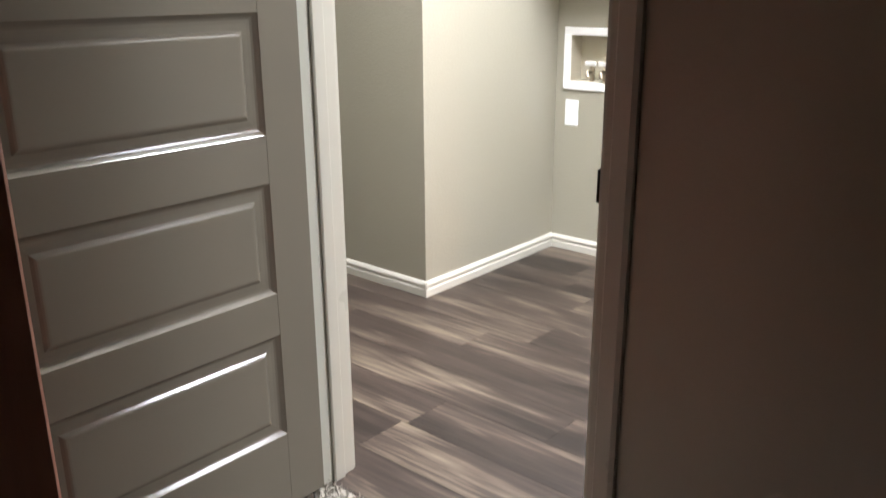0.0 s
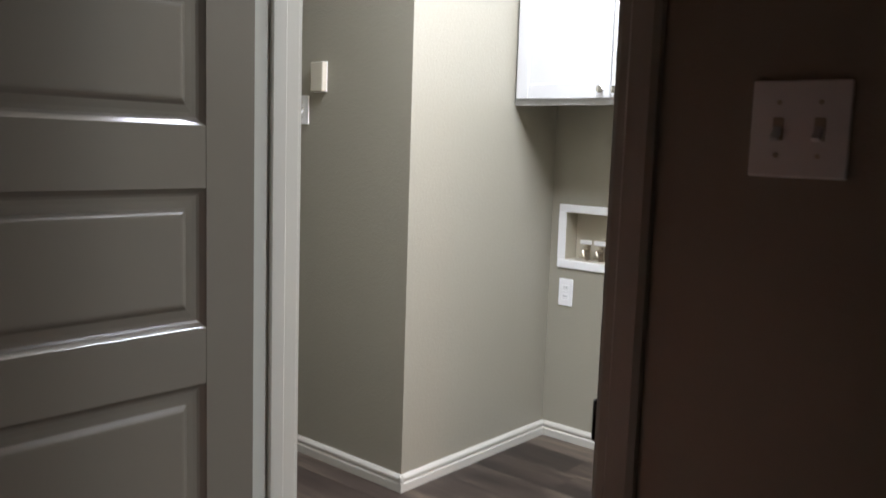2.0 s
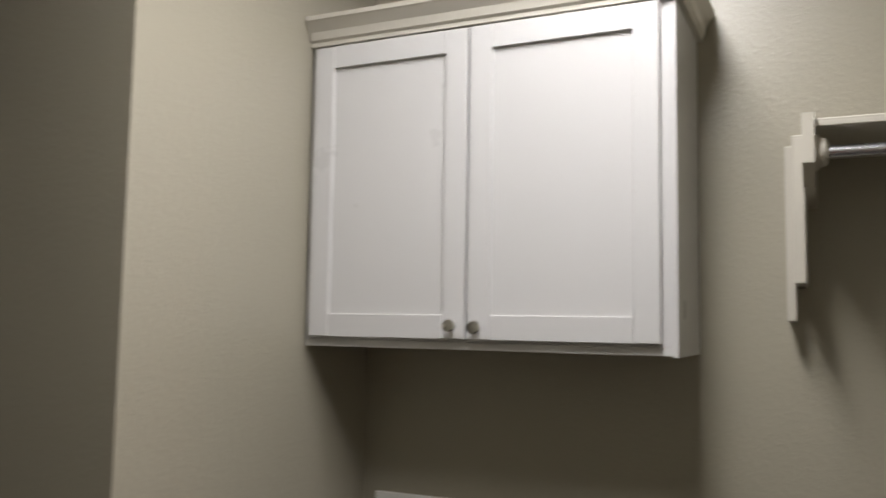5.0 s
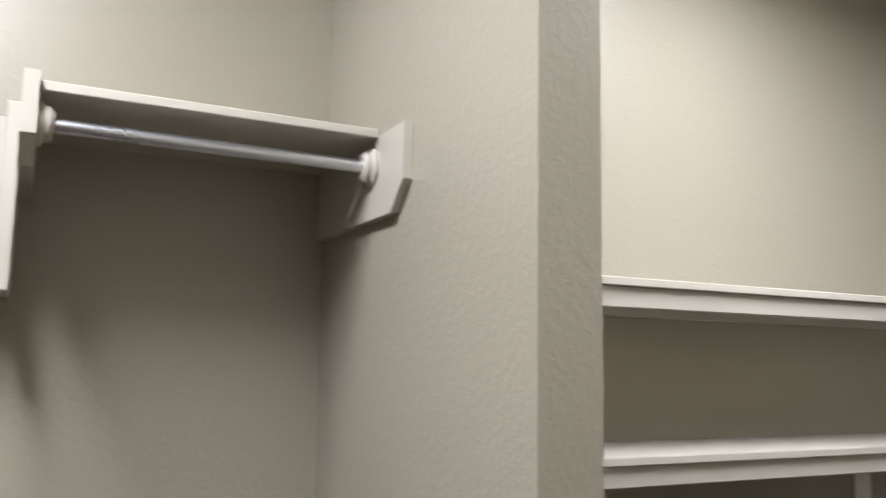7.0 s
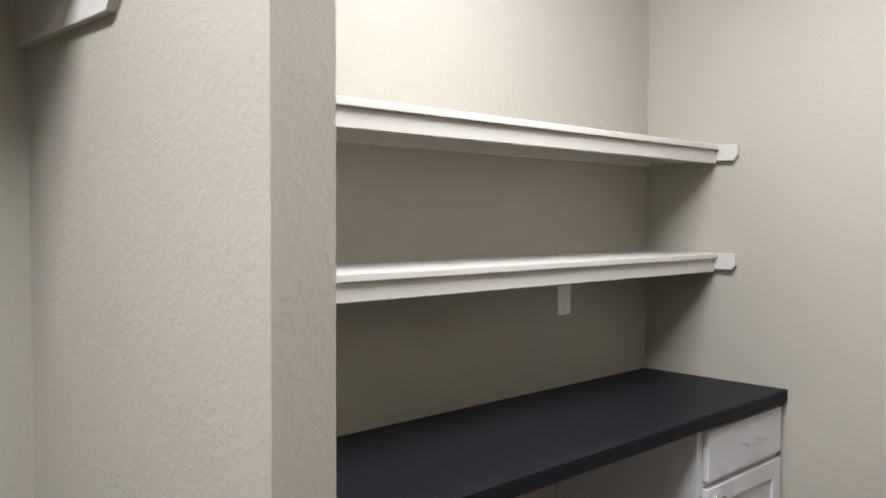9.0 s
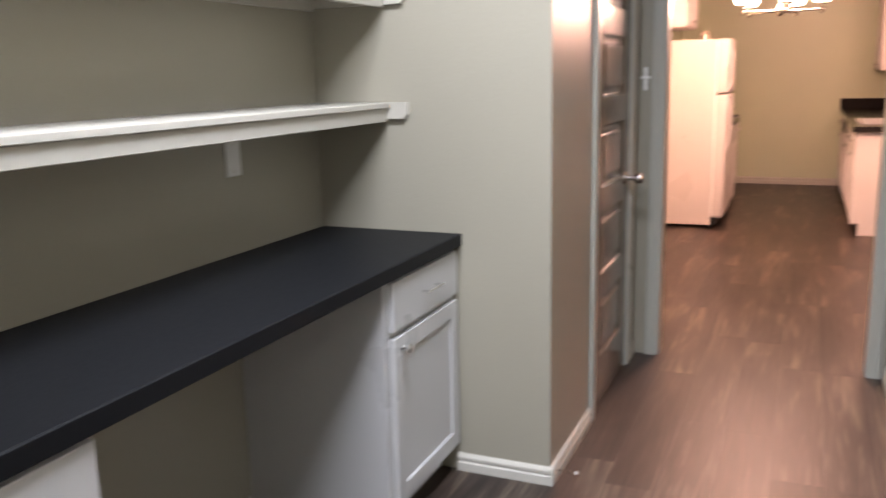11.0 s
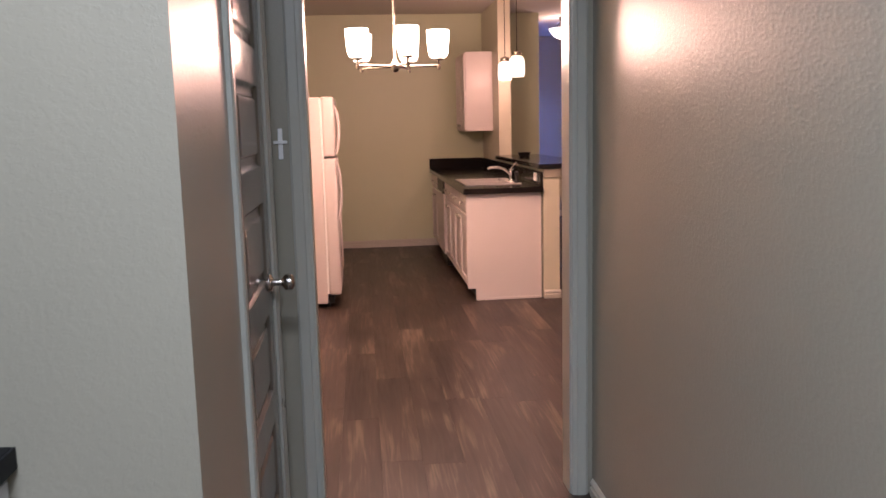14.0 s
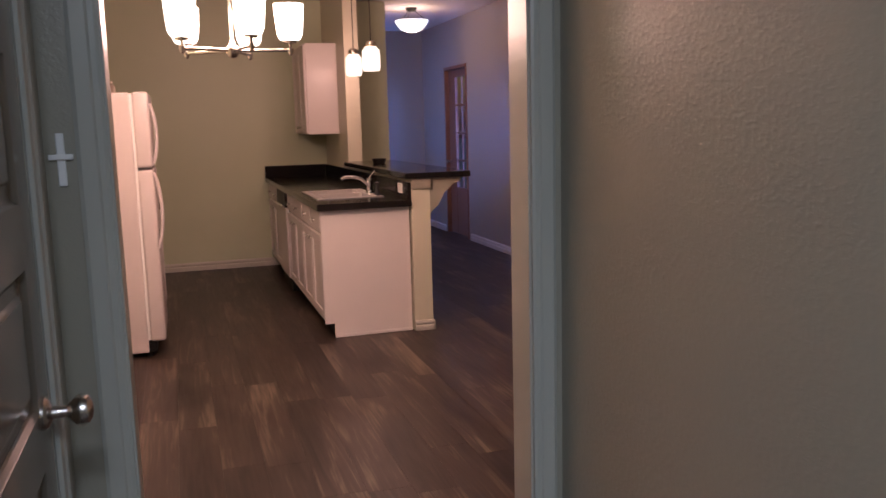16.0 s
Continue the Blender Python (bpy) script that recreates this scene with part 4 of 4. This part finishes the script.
# bowl lamp on three chains in the living room
bl = thing("bowl_lamp", "alabaster bowl ceiling lamp on three chains, lit", "lamp", BOWL[0], BOWL[1], 0)
sh = part("bowl", bm_lathe([(0.0, 2.47), (0.06, 2.475), (0.12, 2.50), (0.165, 2.55), (0.19, 2.60), (0.183, 2.60), (0.0, 2.59)], 28), BOWLGLASS, bl, "lit alabaster bowl", True)
sh.visible_shadow = False
part("canopy", bm_lathe([(0.0, 2.70), (0.05, 2.70), (0.07, 2.74), (0.0, 2.74)], 20), DARK, bl, "", True)
for i in range(3):
    a = radians(30 + 120 * i)
    part("chain", bm_tube([(0.185 * math.cos(a), 0.185 * math.sin(a), 2.595), (0.045 * math.cos(a), 0.045 * math.sin(a), 2.705)], 0.004, 6), DARK, bl)

# glazed door of the living room, and what little shows outside
gd = thing("glazed_door", "brown wooden door with a tall divided glass light", "door", 0, 0, 0)
gy = LS - 0.06
part("jamb", bm_box(G0, G0 + 0.03, LS - 0.12, LS + 0.015, 0, 2.16, 0.003), BROWNWOOD, gd)
part("jamb", bm_box(G1 - 0.03, G1, LS - 0.12, LS + 0.015, 0, 2.16, 0.003), BROWNWOOD, gd)
part("head", bm_box(G0 + 0.03, G1 - 0.03, LS - 0.12, LS + 0.015, 2.12, 2.16, 0.003), BROWNWOOD, gd)
for a, b in ((G0 + 0.03, G0 + 0.13), (G1 - 0.29, G1 - 0.03)):
    part("stile", bm_box(a, b, gy - 0.02, gy + 0.02, 0.01, 2.12, 0.003), BROWNWOOD, gd)
part("rail", bm_box(G0 + 0.13, G1 - 0.29, gy - 0.02, gy + 0.02, 2.03, 2.12), BROWNWOOD, gd)
part("lower_panel", bm_box(G0 + 0.13, G1 - 0.29, gy - 0.016, gy + 0.016, 0.01, 0.62), BROWNWOOD, gd)
pn = part("pane", bm_box(G0 + 0.13, G1 - 0.29, gy - 0.003, gy + 0.003, 0.62, 2.03), PANE, gd)
pn.visible_shadow = False
for z in (0.97, 1.32, 1.67):
    part("glazing_bar", bm_box(G0 + 0.13, G1 - 0.29, gy - 0.012, gy + 0.012, z - 0.010, z + 0.010), BROWNWOOD, gd)
part("glazing_bar", bm_box((G0 + G1) / 2 - 0.085, (G0 + G1) / 2 - 0.070, gy - 0.012, gy + 0.012, 0.62, 2.03), BROWNWOOD, gd)
part("knob", bm_lathe([(0.0, 0), (0.03, 0), (0.012, 0.01), (0.012, 0.04), (0.028, 0.05), (0.026, 0.07), (0.0, 0.075)], 16, "Y", (G1 - 0.10, gy + 0.02, 0.95)), NICKEL, gd, "", True)

# window out of view, added for the blue light on the far wall
win = thing("window", "unseen white framed window, added in the living room return wall for dusk light", "window")
for wx in (RW0, (RW0 + RW1) / 2 - 0.02, RW1 - 0.04):
    part("window_frame", bm_box(wx, wx + 0.04, LN + 0.03, LN + 0.09, 0.82, 2.08, 0.003), PLASTIC, win)
for wz in (0.82, 2.04):
    for wx in (RW0 + 0.04, (RW0 + RW1) / 2 + 0.02):
        part("window_frame", bm_box(wx, wx + 0.74, LN + 0.03, LN + 0.09, wz, wz + 0.04, 0.003), PLASTIC, win)
for wx in (RW0 + 0.04, (RW0 + RW1) / 2 + 0.02):
    wp = part("pane", bm_box(wx, wx + 0.74, LN + 0.058, LN + 0.062, 0.86, 2.04), PANE, win)
    wp.visible_shadow = False

structure("ground", bm_box(-60, 90, -90, LS - 0.14, -0.35, -0.20), GROUND, "dark yard ground at dusk")


def tree(x, y, h, seed):
    r = random.Random(seed)
    t = thing("tree", "leafy tree in the yard, dark against the dusk sky", "tree", x, y, -0.2, 0, "yard trees")
    part("trunk", bm_lathe([(0.16, 0), (0.11, h * 0.3), (0.07, h * 0.7), (0.02, h)], 10), BROWNWOOD, t)
    vs, fs = [], []
    for i in range(900):
        z = h * (0.30 + 0.75 * r.random())
        rad = 0.38 * h * math.sqrt(r.random()) * (1.15 - 0.8 * abs(z / h - 0.62))
        a = r.uniform(0, 6.28)
        c = Vector((rad * math.cos(a), rad * math.sin(a), z + r.uniform(-0.2, 0.2)))
        u = Vector((r.uniform(-1, 1), r.uniform(-1, 1), r.uniform(-1, 1))).normalized() * r.uniform(0.06, 0.14)
        v = u.cross(Vector((r.uniform(-1, 1), r.uniform(-1, 1), r.uniform(-1, 1)))).normalized() * 0.07
        k = len(vs)
        vs += [c - u, c + v, c + u, c - v]
        fs.append((k, k + 1, k + 2, k + 3))
    m2 = bpy.data.meshes.new("crown")
    m2.from_pydata([tuple(v) for v in vs], [], fs)
    m2.materials.append(LEAF)
    ob = new("crown", m2)
    ob.parent = t


tree(17.5, -7.2, 5.2, 2)
tree(20.5, -9.5, 6.0, 3)

# ---- floor of vinyl planks, laid along the corridor ----
floor = tagged(new("floor"), "grey-brown wood-look vinyl plank floor", "floor", "", "structure")
PW, PL = 0.18, 1.22
pm = mesh_of(bm_box(-PL / 2 + 0.0002, PL / 2 - 0.0002, -PW / 2 + 0.0002, PW / 2 - 0.0002, -0.012, 0.0, 0.0003), "plank", PLANK)


def in_house(x, y):
    if x < EX:
        return S - 0.12 < y < (B + 0.1 if x < N + 0.6 else WE + 0.15)
    return LS - 0.1 < y < KN + 0.1 and not (x > KB + 0.6 and y > LN + 0.2)


shift = random.Random(11)
rows_y = [SB + 0.03 + PW / 2 + k * PW for k in range(-15, 13)]
spots = []
for yy in rows_y:
    x = -1.2 - shift.uniform(0, PL)
    while x < LE + 0.3:
        if in_house(x, yy) or in_house(x - PL / 2 + 0.1, yy) or in_house(x + PL / 2 - 0.1, yy):
            if not (x < EX - PL / 2 + 0.1 and yy < SB):
                spots.append((x, yy))
        x += PL
for x, yy in spots:
    p = new("plank", pm)
    p.parent = floor
    p.location = (x, yy, 0)
